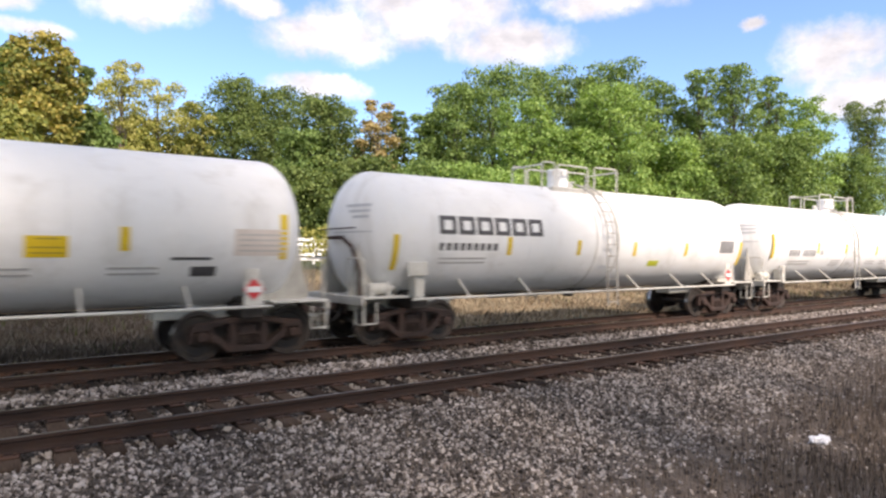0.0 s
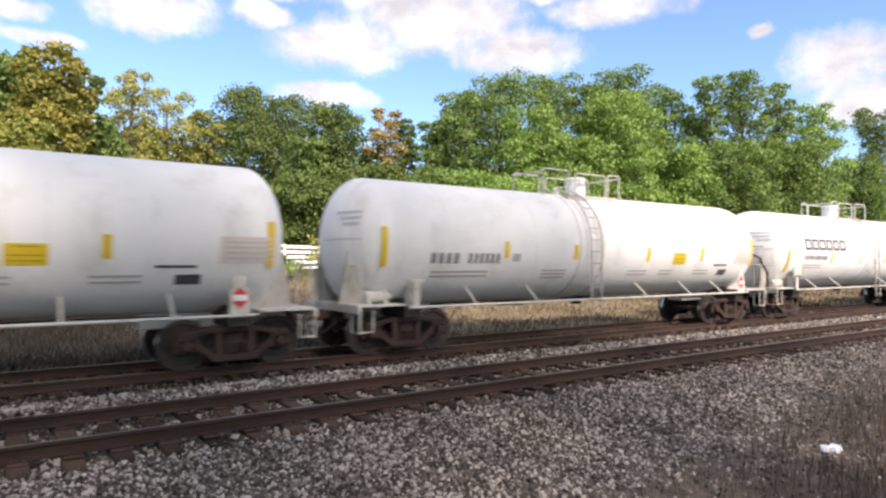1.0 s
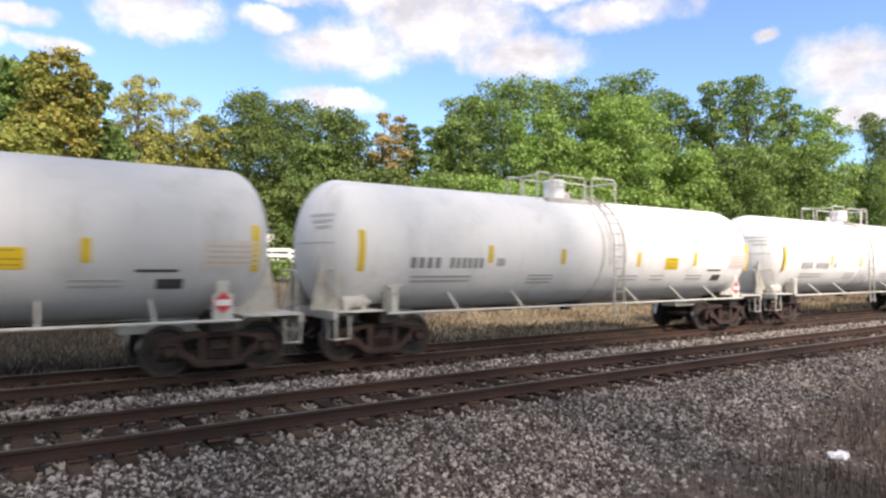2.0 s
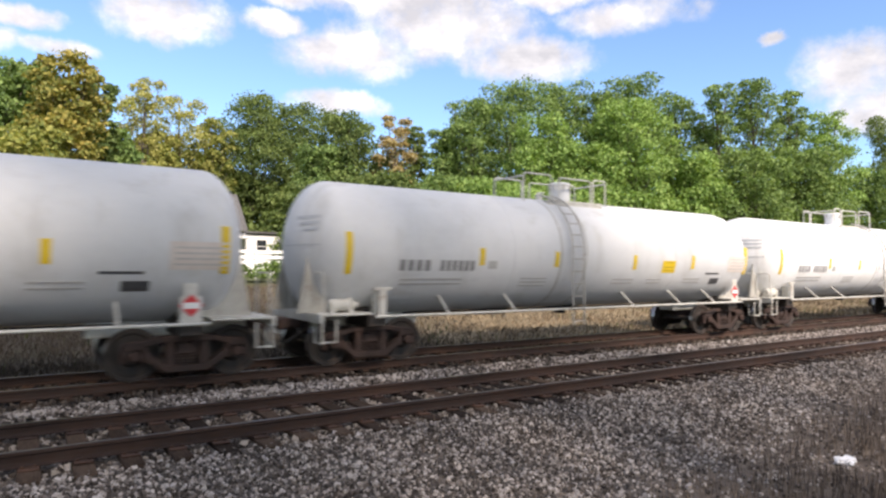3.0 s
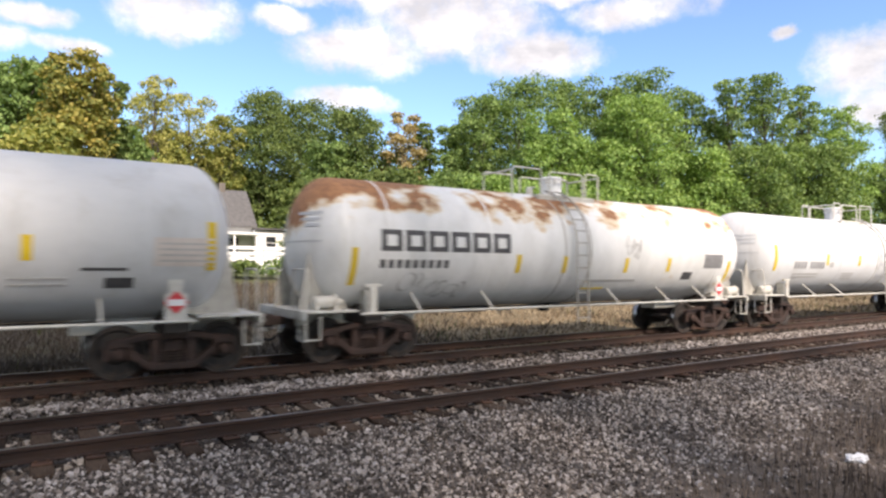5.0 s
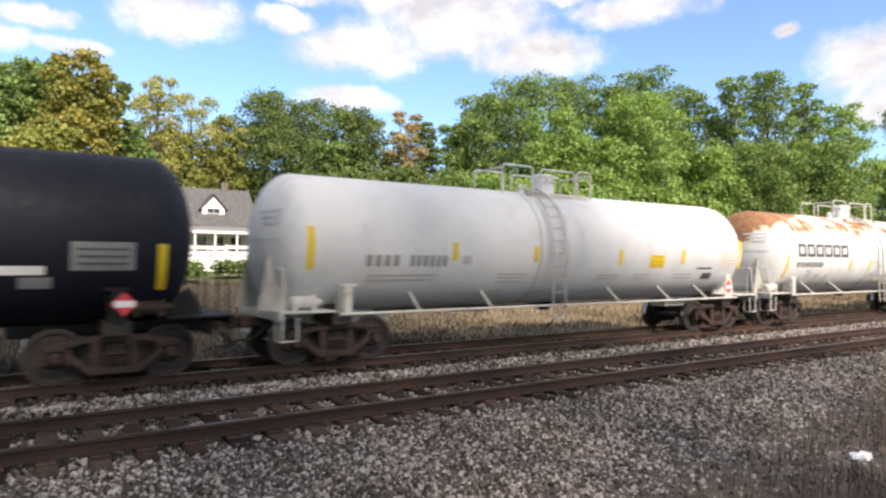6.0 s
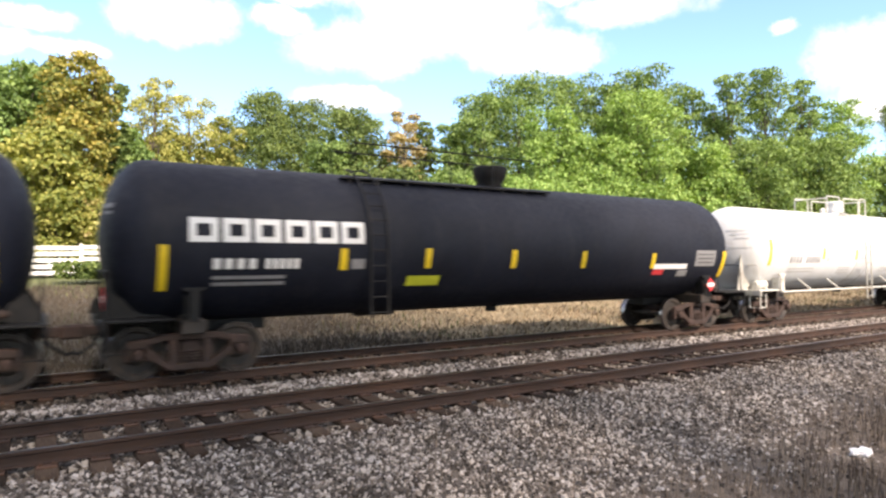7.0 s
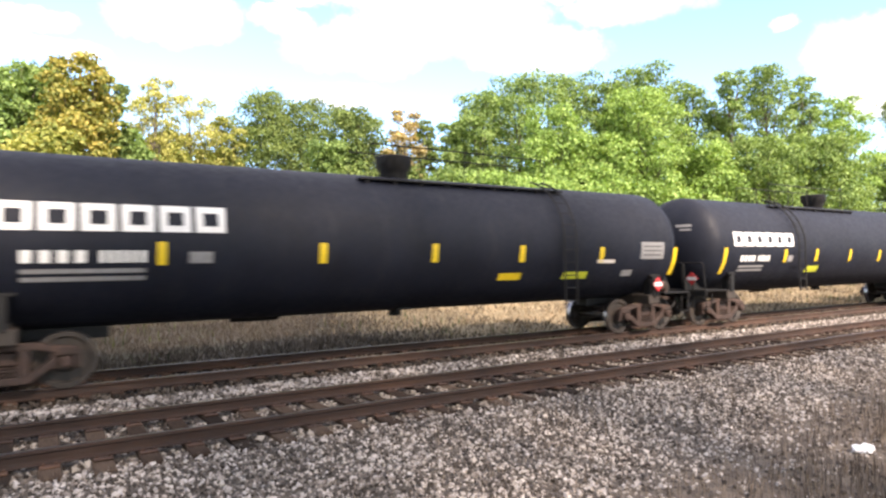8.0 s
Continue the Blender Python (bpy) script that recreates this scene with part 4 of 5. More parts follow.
def black_tank_car(length=19.0, flip=1, shift=-0.26, front=7.2):
    steel = M_BLACK_STEEL
    half, cen, th = length / 2, length / 2 - 1.85, length / 2 - 0.66
    car = thing("tank_car", "black pressure tank car with yellow reflective strips on the track", "tank car", "cars of the train")
    child("tank", tank_mesh(th * 2, RB, M_BLACK), car, (shift, 0, ZT), label="long black steel tank with domed ends")
    add_running_gear(car, cen, half, steel, front)
    add_ends(car, half, th, cen, steel, shift, steel, 1.62)
    for x in (-cen, front or cen):
        add_bolster_post(car, x, steel)
    add_ladder(car, -4.1 * flip, steel, RB, bottom=0.95)
    add_top_black(car, 0.0, RB, steel, M_BLACK_STEEL, flip)
    brake_gear(car, -3.2, steel)
    head_lettering(car, th - shift, RB, mat=M_DULL, rows_on=((-0.85, -0.35, 3.08, 3.16), (-0.85, -0.5, 2.96, 3.02)))
    brake_cylinder(car, (front or cen) + 0.6, M_TRUCK)
    return car


def black_marks(car, second=False):
    r = RB
    d = 0.2 if second else -0.2
    placard(car, 7.5 + d, M_BLACK_STEEL, tall=False)
    placard(car, -9.08, M_BLACK_STEEL, z=1.46, y=-0.95, tall=False, end=True)
    if second:
        block_word(car, M_CHALK, -7.75, -4.2, 2.62, 3.08, r, "white open block of the company emblem")
        text_bars(car, M_CHALK, -7.4, -6.4, 2.10, 2.30, r, 4, "white lettering as plain bars")
        text_bars(car, M_CHALK, -6.3, -5.55, 2.10, 2.30, r, 6, "white lettering as plain bars")
        for i in range(2):
            text_bars(car, M_DULL, -7.4, -5.6, 1.80 + 0.13 * i, 1.87 + 0.13 * i, r, 5, name="small_lettering")
        strips = ((-8.4, 1.62, 2.42), (-5.35, 2.05, 2.45), (-2.40, 2.05, 2.45), (0.2, 2.05, 2.45), (2.68, 2.03, 2.43), (5.38, 2.0, 2.4), (8.35, 1.62, 2.40))
        mark(car, "stencil", M_DULL, -4.9, -4.5, 2.08, 2.28, r)
        mark(car, "sign", M_YELLOW, 2.08, 2.76, 1.60, 1.76, r, "slanted yellow sheet sign")
        mark(car, "sign", M_LIME, 4.15, 5.0, 1.58, 1.76, r, "lime yellow sheet sign")
        mark(car, "sign", M_PINK, 5.25, 5.9, 1.98, 2.07, r)
        mark(car, "stencil", M_DULL, 6.3, 6.7, 1.62, 1.78, r)
    else:
        block_word(car, M_CHALK, -7.78, -4.3, 2.46, 2.90, r, "white open block of the company emblem")
        text_bars(car, M_CHALK, -7.36, -6.5, 1.97, 2.16, r, 4, "white lettering as plain bars")
        text_bars(car, M_CHALK, -6.4, -5.7, 1.97, 2.16, r, 5, "white lettering as plain bars")
        for i in range(2):
            text_bars(car, M_DULL, -7.36, -6.0, 1.66 + 0.12 * i, 1.72 + 0.12 * i, r, 5, name="small_lettering")
        strips = ((-8.2, 1.59, 2.40), (-4.82, 1.93, 2.36), (-2.82, 1.95, 2.38), (-0.42, 1.93, 2.36), (1.9, 1.91, 2.34), (4.62, 1.88, 2.3), (7.88, 1.59, 2.38))
        mark(car, "stencil", M_DULL, -4.65, -4.35, 1.95, 2.15, r)
        mark(car, "sign", M_LIME, -3.28, -2.45, 1.57, 1.78, r, "lime yellow sheet sign")
        mark(car, "sign", M_CHALK, 4.7, 6.15, 1.86, 2.0, r, "white sheet sign")
        mark(car, "sign", M_RED, 4.7, 5.15, 1.70, 1.84, r)
        mark(car, "stencil", M_DULL, 5.8, 6.25, 1.64, 1.82, r)
    for x, z0, z1 in strips:
        mark(car, "reflector", M_YELLOW, x - 0.075, x + 0.075, z0, z1, r, "yellow reflective strip")
    h = 0.15 if second else 0.0
    mark(car, "stencil", M_DULL, 6.7 + d, 7.65 + d, 1.93 + h, 2.40 + h, r, "grey stencil panel")
    for i in range(3):
        text_bars(car, M_INK, 6.8 + d, 7.55 + d, 2.02 + h + 0.12 * i, 2.06 + h + 0.12 * i, r + 0.004, 3, name="small_lettering")
    return car


# the train's own scale: where each car's middle stands on the rails at 0 s
CARS = []


def build_train():
    plain_car = plain_marks(white_tank_car(shift=-0.16))
    other = plain_marks(white_tank_car(16.6, -0.42, 0.45, flip=-1))
    emblem_car = emblem_marks(white_tank_car(16.1, -0.45, 0.05, flip=-1, shift=0.0), False)
    rusted = emblem_marks(white_tank_car(15.75, 0.28, -0.10, True, shift=0.1), True)
    bm = bmesh.new()
    box(bm, 7.5, 8.12, -0.10, 0.10, 0.72, 0.93, 0.02)
    part("coupler_shank", bm, M_TRUCK, rusted)
    brake_cylinder(rusted, 7.2, M_WHITE_STEEL)
    black = black_marks(black_tank_car())
    black2 = black_marks(black_tank_car(19.0, -1, 0.1, None), True)
    tagged(rusted, "white tank car with rust blotches along its top")
    tagged(black2, "black pressure tank car with wide white emblem")
    tagged(emblem_car, "white tank car with a large black emblem")
    head_fittings(emblem_car, 16.1 / 2 - 0.50)
    dull = plain_marks(white_tank_car(grey=True))
    tagged(dull, "grey-white tank car with dull paint")
    graf = plain_marks(white_tank_car(16.6, -0.42, 0.45, flip=-1, grey=True))
    scrawl(graf, M_DULL, 1.0, 1.7, 2.75, 3.3, RT, 3)
    mark(graf, "panel", M_DULL, 1.05, 2.05, 1.72, 1.95, RT, "grey stencil panel")
    tagged(graf, "white tank car with grey graffiti beside its ladder")
    where = [(emblem_car, 14.15), (plain_car, -2.2), (other, -18.95), (graf, -52.2), (rusted, -68.62), (black, -102.72), (black2, -121.71)]
    where.append((dull, -35.45))
    where.append((copy_thing(dull, Matrix.Identity(4)), -84.82))
    where.append((copy_thing(plain_car, Matrix.Identity(4)), 30.5))
    where.append((copy_thing(rusted, Matrix.Identity(4)), 46.95))
    for car, u in where:
        car.location = (u, YF, 0)
        CARS.append((car, u))


build_train()


# ---- trees ----
def tree(name, x, y, height, width, leaf, seed, lobes=26, leaves=9000, low=0.22, size=0.30, sparse=False, label="leafy green tree behind the railway"):
    """Tapered trunk with limbs and a crown of leaf clumps."""
    rng = np.random.default_rng(seed)
    z0 = ground_z(x, y) - 0.1
    t = thing(name, label, "tree", "trees behind the railway")
    t.location = (x, y, z0)
    rad = 0.018 * height
    bm = bmesh.new()
    bend = rng.uniform(-0.04, 0.04, 2) * height
    trunk = [(bend[0] * k * k, bend[1] * k * k, height * 0.86 * k) for k in np.linspace(0, 1, 9)]

    def taper(pts, r0, r1, n=8):
        prev = None
        for i, p in enumerate(pts):
            k = i / (len(pts) - 1)
            r = r0 + (r1 - r0) * k
            ring = [bm.verts.new((p[0] + r * math.cos(2 * math.pi * j / n), p[1] + r * math.sin(2 * math.pi * j / n), p[2])) for j in range(n)]
            if prev:
                for j in range(n):
                    bm.faces.new((prev[j], prev[(j + 1) % n], ring[(j + 1) % n], ring[j]))
            prev = ring
    taper(trunk, rad * 1.25, rad * 0.15)
    centres = []
    for i in range(lobes):
        k = low + (1 - low) * ((i + 0.5) / lobes) ** 0.85
        # crown outline: full in the middle, rounded at the top
        prof = math.sqrt(max(0.06, 1 - abs(((k - low) / (1 - low) - 0.47) / 0.58) ** 2.8))
        a = i * 2.39996 + rng.uniform(-0.5, 0.5)
        d = width / 2 * prof * rng.uniform(0.25, 0.98)
        r = width * rng.uniform(0.09, 0.20) * (0.7 + 0.5 * prof)
        c = np.array((d * math.cos(a) + bend[0] * k * k, d * math.sin(a) + bend[1] * k * k, min(height - r * 0.75, k * height * 0.97)))
        centres.append((c, r))
        kk = max(0.12, k - 0.16)
        s = np.array((bend[0] * kk * kk, bend[1] * kk * kk, height * 0.86 * kk))
        mid = (s + c) / 2 + np.array((0, 0, -0.05 * height))
        taper([tuple(s), tuple(mid), tuple(c)], rad * 0.42 * (1 - 0.6 * k), rad * 0.07, 5)
    part("trunk", bm, M_BARK, t)
    weights = np.array([r * r for c, r in centres])
    pick = rng.choice(len(centres), leaves, p=weights / weights.sum())
    cc = np.array([c for c, r in centres])[pick]
    rr = np.array([r for c, r in centres])[pick]
    v = rng.normal(size=(leaves, 3))
    v /= np.linalg.norm(v, axis=1)[:, None]
    # most leaves on the upper side of a clump, gaps below it
    under = (v[:, 2] < -0.15) & (rng.uniform(0, 1, leaves) < 0.7)
    v[under, 2] *= -1
    shell = rng.uniform(0.45, 1.0, leaves) ** (0.5)
    lump = 1 + 0.22 * np.sin(v[:, 0] * 6 + pick) * np.sin(v[:, 2] * 7 + pick * 2) + rng.normal(0, 0.16, leaves)
    p = cc + v * (rr * shell * lump)[:, None] * np.array((1.0, 1.0, 0.72))
    # loose sprays between the clumps
    loose = rng.uniform(0, 1, leaves) < 0.16
    shift = cc[rng.permutation(leaves)] - cc
    p = np.where(loose[:, None], p + shift * rng.uniform(0.05, 0.5, leaves)[:, None], p)
    p[:, 2] = np.maximum(p[:, 2], 0.4)
    # each leaf spray: a bent pair of triangles, mostly facing out and up
    nrm = v + rng.normal(0, 0.75, (leaves, 3)) + np.array((0, 0, 0.35))
    nrm /= np.linalg.norm(nrm, axis=1)[:, None]
    e1 = np.cross(nrm, rng.normal(size=(leaves, 3)))
    e1 /= np.linalg.norm(e1, axis=1)[:, None]
    e2 = np.cross(nrm, e1)
    s = (size * rng.uniform(0.55, 1.35, leaves))[:, None]
    quad = np.stack([p - e1 * s * 0.5, p - e2 * s * 0.36 + nrm * s * 0.14, p + e1 * s * 0.55, p + e2 * s * 0.36 + nrm * s * 0.14], 1).reshape(-1, 3)
    idx = np.arange(leaves * 4).reshape(-1, 4)
    crown = new("crown", from_arrays("crown", quad, idx, leaf))
    crown.parent = t
    return t


def at_view(az, y):
    """x of a place seen at an azimuth in degrees from +y, at depth y."""
    return y * math.tan(radians(az))


def build_trees():
    # azimuth, depth, rise of the top over the eye per metre of depth, crown width, leaves
    rows = [
        (-2.4, 50, 0.266, 5.6, L_GREEN, "tall green tree at the edge of the garden"),
        (-0.4, 52, 0.270, 4.4, L_DARK, "tall green tree at the edge of the garden"),
        (2.0, 47, 0.286, 4.6, L_OAK, "oak turning orange and yellow in early autumn"),
        (4.3, 50, 0.262, 2.4, L_DARK, "slim dark green tree beside the orange oak"),
        (2.4, 44, 0.200, 3.2, L_OAK, "small oak with orange autumn leaves"),
        (0.2, 42, 0.180, 4.6, L_GOLD, "golden green tree at the garden edge"),
        (5.2, 52, 0.185, 4.4, L_GREEN, "green tree behind the garden"),
        (7.7, 66, 0.276, 4.4, L_PALE, "thin pale yellow-green tree with gaps in its crown"),
        (8.8, 69, 0.190, 5.0, L_GOLD, "low golden green tree behind the garden"),
        (10.7, 70, 0.248, 6.2, L_PALE, "thin pale yellow-green tree with gaps in its crown"),
        (12.8, 70, 0.222, 4.6, L_GOLD, "low golden green tree behind the garden"),
        (16.4, 72, 0.268, 9.0, L_DARK, "broad dark green tree behind the railway"),
        (20.4, 72, 0.262, 10.0, L_DARK, "broad dark green tree behind the railway"),
        (25.2, 55, 0.262, 7.0, L_DARK, "broad dark green tree behind the railway"),
        (23.0, 54, 0.200, 6.0, L_GREEN, "broad green tree behind the railway"),
        (28.9, 51, 0.278, 3.4, L_BROWN, "slim tree with browning leaves"),
        (30.3, 53, 0.258, 2.6, L_DARK, "slim dark green tree behind the railway"),
        (33.4, 53, 0.262, 3.0, L_GREEN, "slim green tree behind the railway"),
        (36.2, 50, 0.332, 5.4, L_GREEN, "rounded green tree behind the railway"),
        (39.6, 50, 0.378, 7.6, L_GREEN, "large rounded dark green tree behind the railway"),
        (44.0, 49, 0.398, 7.6, L_GREEN, "large rounded green tree behind the railway"),
        (47.4, 47, 0.410, 4.0, L_DARK, "dark green tree between two taller trees"),
        (50.6, 43, 0.462, 6.0, L_GREEN, "tall green tree behind the railway"),
        (54.2, 42, 0.452, 4.8, L_GREEN, "tall green tree behind the railway"),
        (42.2, 42, 0.325, 4.6, L_BRIGHT, "bright green maple in front of taller trees"),
        (50.2, 39, 0.400, 6.0, L_BRIGHT, "bright green maple in front of taller trees"),
        (46.8, 40, 0.285, 6.0, L_BRIGHT, "bright green maple in front of taller trees"),
        (56.8, 39, 0.496, 3.4, L_GREEN, "tall slender green tree behind the railway"),
        (60.0, 37, 0.556, 4.4, L_GREEN, "tall slender green tree behind the railway"),
        (62.3, 36, 0.548, 3.0, L_GREEN, "tall slender green tree behind the railway"),
        (65.0, 35, 0.515, 4.4, L_BRIGHT, "tall green tree behind the railway"),
        (69.0, 40, 0.565, 5.6, L_DARK, "dark green tree along the line"),
        (72.5, 40, 0.53, 9.0, L_DARK, "dark green tree along the line"),
        (37.4, 42, 0.17, 6.0, L_BRIGHT, "low bright green bush below the trees"),
        (54.8, 37, 0.29, 6.0, L_BRIGHT, "low bright green tree below the tall trees"),
        (59.0, 35, 0.33, 6.0, L_GREEN, "low green tree below the tall trees"),
        (33.8, 45, 0.17, 6.0, L_GREEN, "low green tree below the tall trees"),
        (21.5, 50, 0.13, 6.0, L_DARK, "low dark green tree beside the house"),
        (25.0, 47, 0.13, 7.0, L_DARK, "low dark green tree beside the house"),
        (28.0, 46, 0.16, 6.0, L_DARK, "low dark green tree beside the house"),
        (63.0, 34, 0.36, 6.5, L_GREEN, "low green tree below the tall trees"),
        (67.5, 36, 0.34, 6.0, L_GREEN, "low green tree below the tall trees"),
        (44.5, 40, 0.18, 7.0, L_BRIGHT, "low bright green bush below the trees"),
        (5.0, 41, 0.08, 4.0, L_PALE, "low yellow-green shrub above the fence"),
    ]
    for i, (az, y, rise, wid, leaf, label) in enumerate(rows):
        x = at_view(az, y)
        z = ground_z(x, y)
        thin = leaf in (L_PALE, L_BROWN)
        tree("tree", x, y, y * (rise + 0.014) + EYE.z - z, wid * (1.12 if az < 32 else 1.38), leaf, 40 + i, lobes=28 if thin else 46, leaves=int(1900 * wid + 1200) if thin else int(2700 * wid + 1800), low=0.12, size=0.24 if thin else 0.27, label=label)
    # woods further back, closing the view
    rng = random.Random(5)
    for i in range(20):
        az = -14 + i * 4.1 + rng.uniform(-1, 1)
        y = rng.uniform(72, 82) if az < 40 else rng.uniform(56, 62)
        x = at_view(az, y)
        tree("tree", x, y, y * (0.16 if az < 33 else 0.20 if az < 50 else 0.25) + rng.uniform(-1, 1), 14, L_DARK, 200 + i, lobes=24, leaves=5000, low=0.06, size=0.6, label="dark green woodland tree in the distance")
    # shrubs on the slope below the fence
    for i, (az, y, top, wid, leaf, n) in enumerate(((3.0, 31, 1.1, 2.0, L_DARK, 1500), (6.6, 30, 1.3, 1.6, L_DARK, 1200), (10.2, 30, 1.1, 1.8, L_GREEN, 1300), (14.5, 32, 1.0, 2.4, L_DARK, 1600),
                                                     (19.0, 31, 1.2, 2.6, L_GREEN, 1700), (25.0, 30, 2.6, 3.0, L_PALE, 1700), (33.0, 29, 2.4, 3.0, L_GREEN, 1700), (42.0, 27, 2.2, 3.0, L_PALE, 1500),
                                                     (5.0, 40, 5.6, 3.2, L_BROWN, 500), (1.0, 41, 5.0, 3.5, L_PALE, 2600), (8.0, 42, 4.6, 3.2, L_PALE, 2400))):
        x = at_view(az, y)
        tree("shrub", x, y, top, wid, leaf, 500 + i, lobes=14, leaves=n, low=0.08, size=0.17, label="low bushy shrub on the slope by the fence")
    # unseen trees added behind the camera only to shade the tracks
    for i in range(12):
        x = -49 + i * 5.6 + rng.uniform(-0.8, 0.8)
        y = -7.5 - 2.5 * (i % 2) + rng.uniform(-0.8, 0.8)
        tree("tree", x, y, rng.uniform(28.0, 31.0), 11.0, L_GREEN, 300 + i, lobes=60, leaves=1900 if i < 7 else 2300 if i < 10 else 950, low=0.30, size=0.55, label="added unseen tall tree that shades the tracks")
    # lower unseen trees, added to shade the right foreground but not the train
    for i in range(4):
        x = 16.0 + i * 4.5 + rng.uniform(-0.5, 0.5)
        tree("tree", x, -7.5 + rng.uniform(-0.6, 0.6), rng.uniform(13.6, 15.2), 7.0, L_GREEN, 320 + i, lobes=40, leaves=320, low=0.22, size=0.45, label="added unseen low tree that shades the right foreground")


build_trees()


# ---- house and fence ----
def build_house():
    h = thing("house", "white house with a dark shingle roof and a gabled dormer", "house")
    x0, x1, y0, y1, zb = 11.1, 16.9, 60.0, 67.0, ground_z(12, 60)
    eave, ridge = 5.7, 9.2
    bm = bmesh.new()
    box(bm, x0, x1, y0, y1, zb - 0.3, eave)
    part("wall", bm, M_SIDING, h, "white lap siding wall")
    bm = bmesh.new()
    ym = (y0 + y1) / 2
    for ya, s in ((y0 - 0.5, 1), (y1 + 0.5, -1)):
        a = [bm.verts.new(p) for p in ((x0 - 0.4, ya, eave - 0.2), (x1 + 0.4, ya, eave - 0.2), (x1 + 0.4, ym, ridge), (x0 - 0.4, ym, ridge))]
        b = [bm.verts.new((v.co.x, v.co.y, v.co.z + 0.18)) for v in a]
        bm.faces.new(a)
        bm.faces.new(b)
        for k in range(4):
            bm.faces.new((a[k], a[(k + 1) % 4], b[(k + 1) % 4], b[k]))
    bmesh.ops.recalc_face_normals(bm, faces=bm.faces)
    roof = part("roof", bm, M_SHINGLE, h, "dark grey shingle roof")
    bm = bmesh.new()
    for x in (x0, x1 - 0.05):
        f = [bm.verts.new(p) for p in ((x, y0, eave), (x, y1, eave), (x, ym, ridge))]
        g = [bm.verts.new((v.co.x + 0.05, v.co.y, v.co.z)) for v in f]
        bm.faces.new(f)
        bm.faces.new(g)
    part("gable", bm, M_SIDING, h)
    bm = bmesh.new()
    box(bm, 14.6, 15.2, ym - 0.3, ym + 0.3, ridge - 0.4, ridge + 0.8, 0.03)
    part("chimney", bm, M_POLE, roof)
    # dormer with its own gable
    dx0, dx1, dz = 12.3, 14.3, 6.1
    bm = bmesh.new()
    pts = [(dx0, dz - 0.3), (dx1, dz - 0.3), (dx1, dz + 1.1), ((dx0 + dx1) / 2, dz + 2.2), (dx0, dz + 1.1)]
    f = [bm.verts.new((x, y0 + 0.6, z)) for x, z in pts]
    b = [bm.verts.new((x, ym, z)) for x, z in pts]
    bm.faces.new(f)
    bm.faces.new(b)
    for k in range(5):
        bm.faces.new((f[k], f[(k + 1) % 5], b[(k + 1) % 5], b[k]))
    bmesh.ops.recalc_face_normals(bm, faces=bm.faces)
    part("dormer", bm, M_SIDING, h, "white gabled dormer")
    bm = bmesh.new()
    for a, b2 in (((dx0 - 0.25, dz + 0.95), ((dx0 + dx1) / 2, dz + 2.4)), (((dx0 + dx1) / 2, dz + 2.4), (dx1 + 0.25, dz + 0.95))):
        v = [bm.verts.new(p) for p in ((a[0], y0 + 0.4, a[1]), (b2[0], y0 + 0.4, b2[1]), (b2[0], ym, b2[1]), (a[0], ym, a[1]))]
        w = [bm.verts.new((q.co.x, q.co.y, q.co.z + 0.12)) for q in v]
        bm.faces.new(v)
        bm.faces.new(w)
        for k in range(4):
            bm.faces.new((v[k], v[(k + 1) % 4], w[(k + 1) % 4], w[k]))
    bmesh.ops.recalc_face_normals(bm, faces=bm.faces)
    part("dormer_roof", bm, M_SHINGLE, h)

    def window(xc, zc, w, hh, y):
        bm = bmesh.new()
        for a, b2, c, d in ((xc - w / 2 - 0.08, xc + w / 2 + 0.08, zc + hh / 2, zc + hh / 2 + 0.1), (xc - w / 2 - 0.08, xc + w / 2 + 0.08, zc - hh / 2 - 0.1, zc - hh / 2),
                            (xc - w / 2 - 0.08, xc - w / 2, zc - hh / 2, zc + hh / 2), (xc + w / 2, xc + w / 2 + 0.08, zc - hh / 2, zc + hh / 2), (xc - w / 2, xc + w / 2, zc - 0.03, zc + 0.03)):
            box(bm, a, b2, y - 0.06, y - 0.003, c, d)
        f = part("window", bm, M_FENCE, h)
        bm = bmesh.new()
        box(bm, xc - w / 2, xc + w / 2, y - 0.025, y - 0.004, zc - hh / 2, zc + hh / 2)
        part("pane", bm, M_GLASS, f, "dark window pane")
    window(13.0, 6.75, 0.5, 0.9, y0 + 0.6)
    window(13.6, 6.75, 0.5, 0.9, y0 + 0.6)
    for x in (12.1, 13.6, 15.2):
        window(x, 3.9, 0.9, 1.3, y0)
    # porch
    bm = bmesh.new()
    box(bm, x0 - 0.2, 17.0, y0 - 2.2, y0 - 0.01, 4.75, 4.95, 0.03)
    part("porch_roof", bm, M_FENCE, h)
    for x in (11.2, 12.9, 14.8, 16.8):
        bm = bmesh.new()
        box(bm, x - 0.09, x + 0.09, y0 - 2.1, y0 - 1.92, zb - 0.2, 4.75, 0.01)
        part("porch_post", bm, M_FENCE, h)

    # lower wing with a flat eave
    bm = bmesh.new()
    box(bm, x1 + 0.01, x1 + 4.2, y0 - 0.8, y1 - 1.5, zb - 0.3, 5.3)
    part("wing", bm, M_SIDING, h, "low white side wing")
    bm = bmesh.new()
    box(bm, x1 + 0.02, x1 + 4.5, y0 - 1.1, y1 - 1.2, 5.304, 5.5, 0.03)
    part("wing_roof", bm, M_SHINGLE, h)
    window(x1 + 1.6, 4.1, 0.9, 1.2, y0 - 0.8)


build_house()


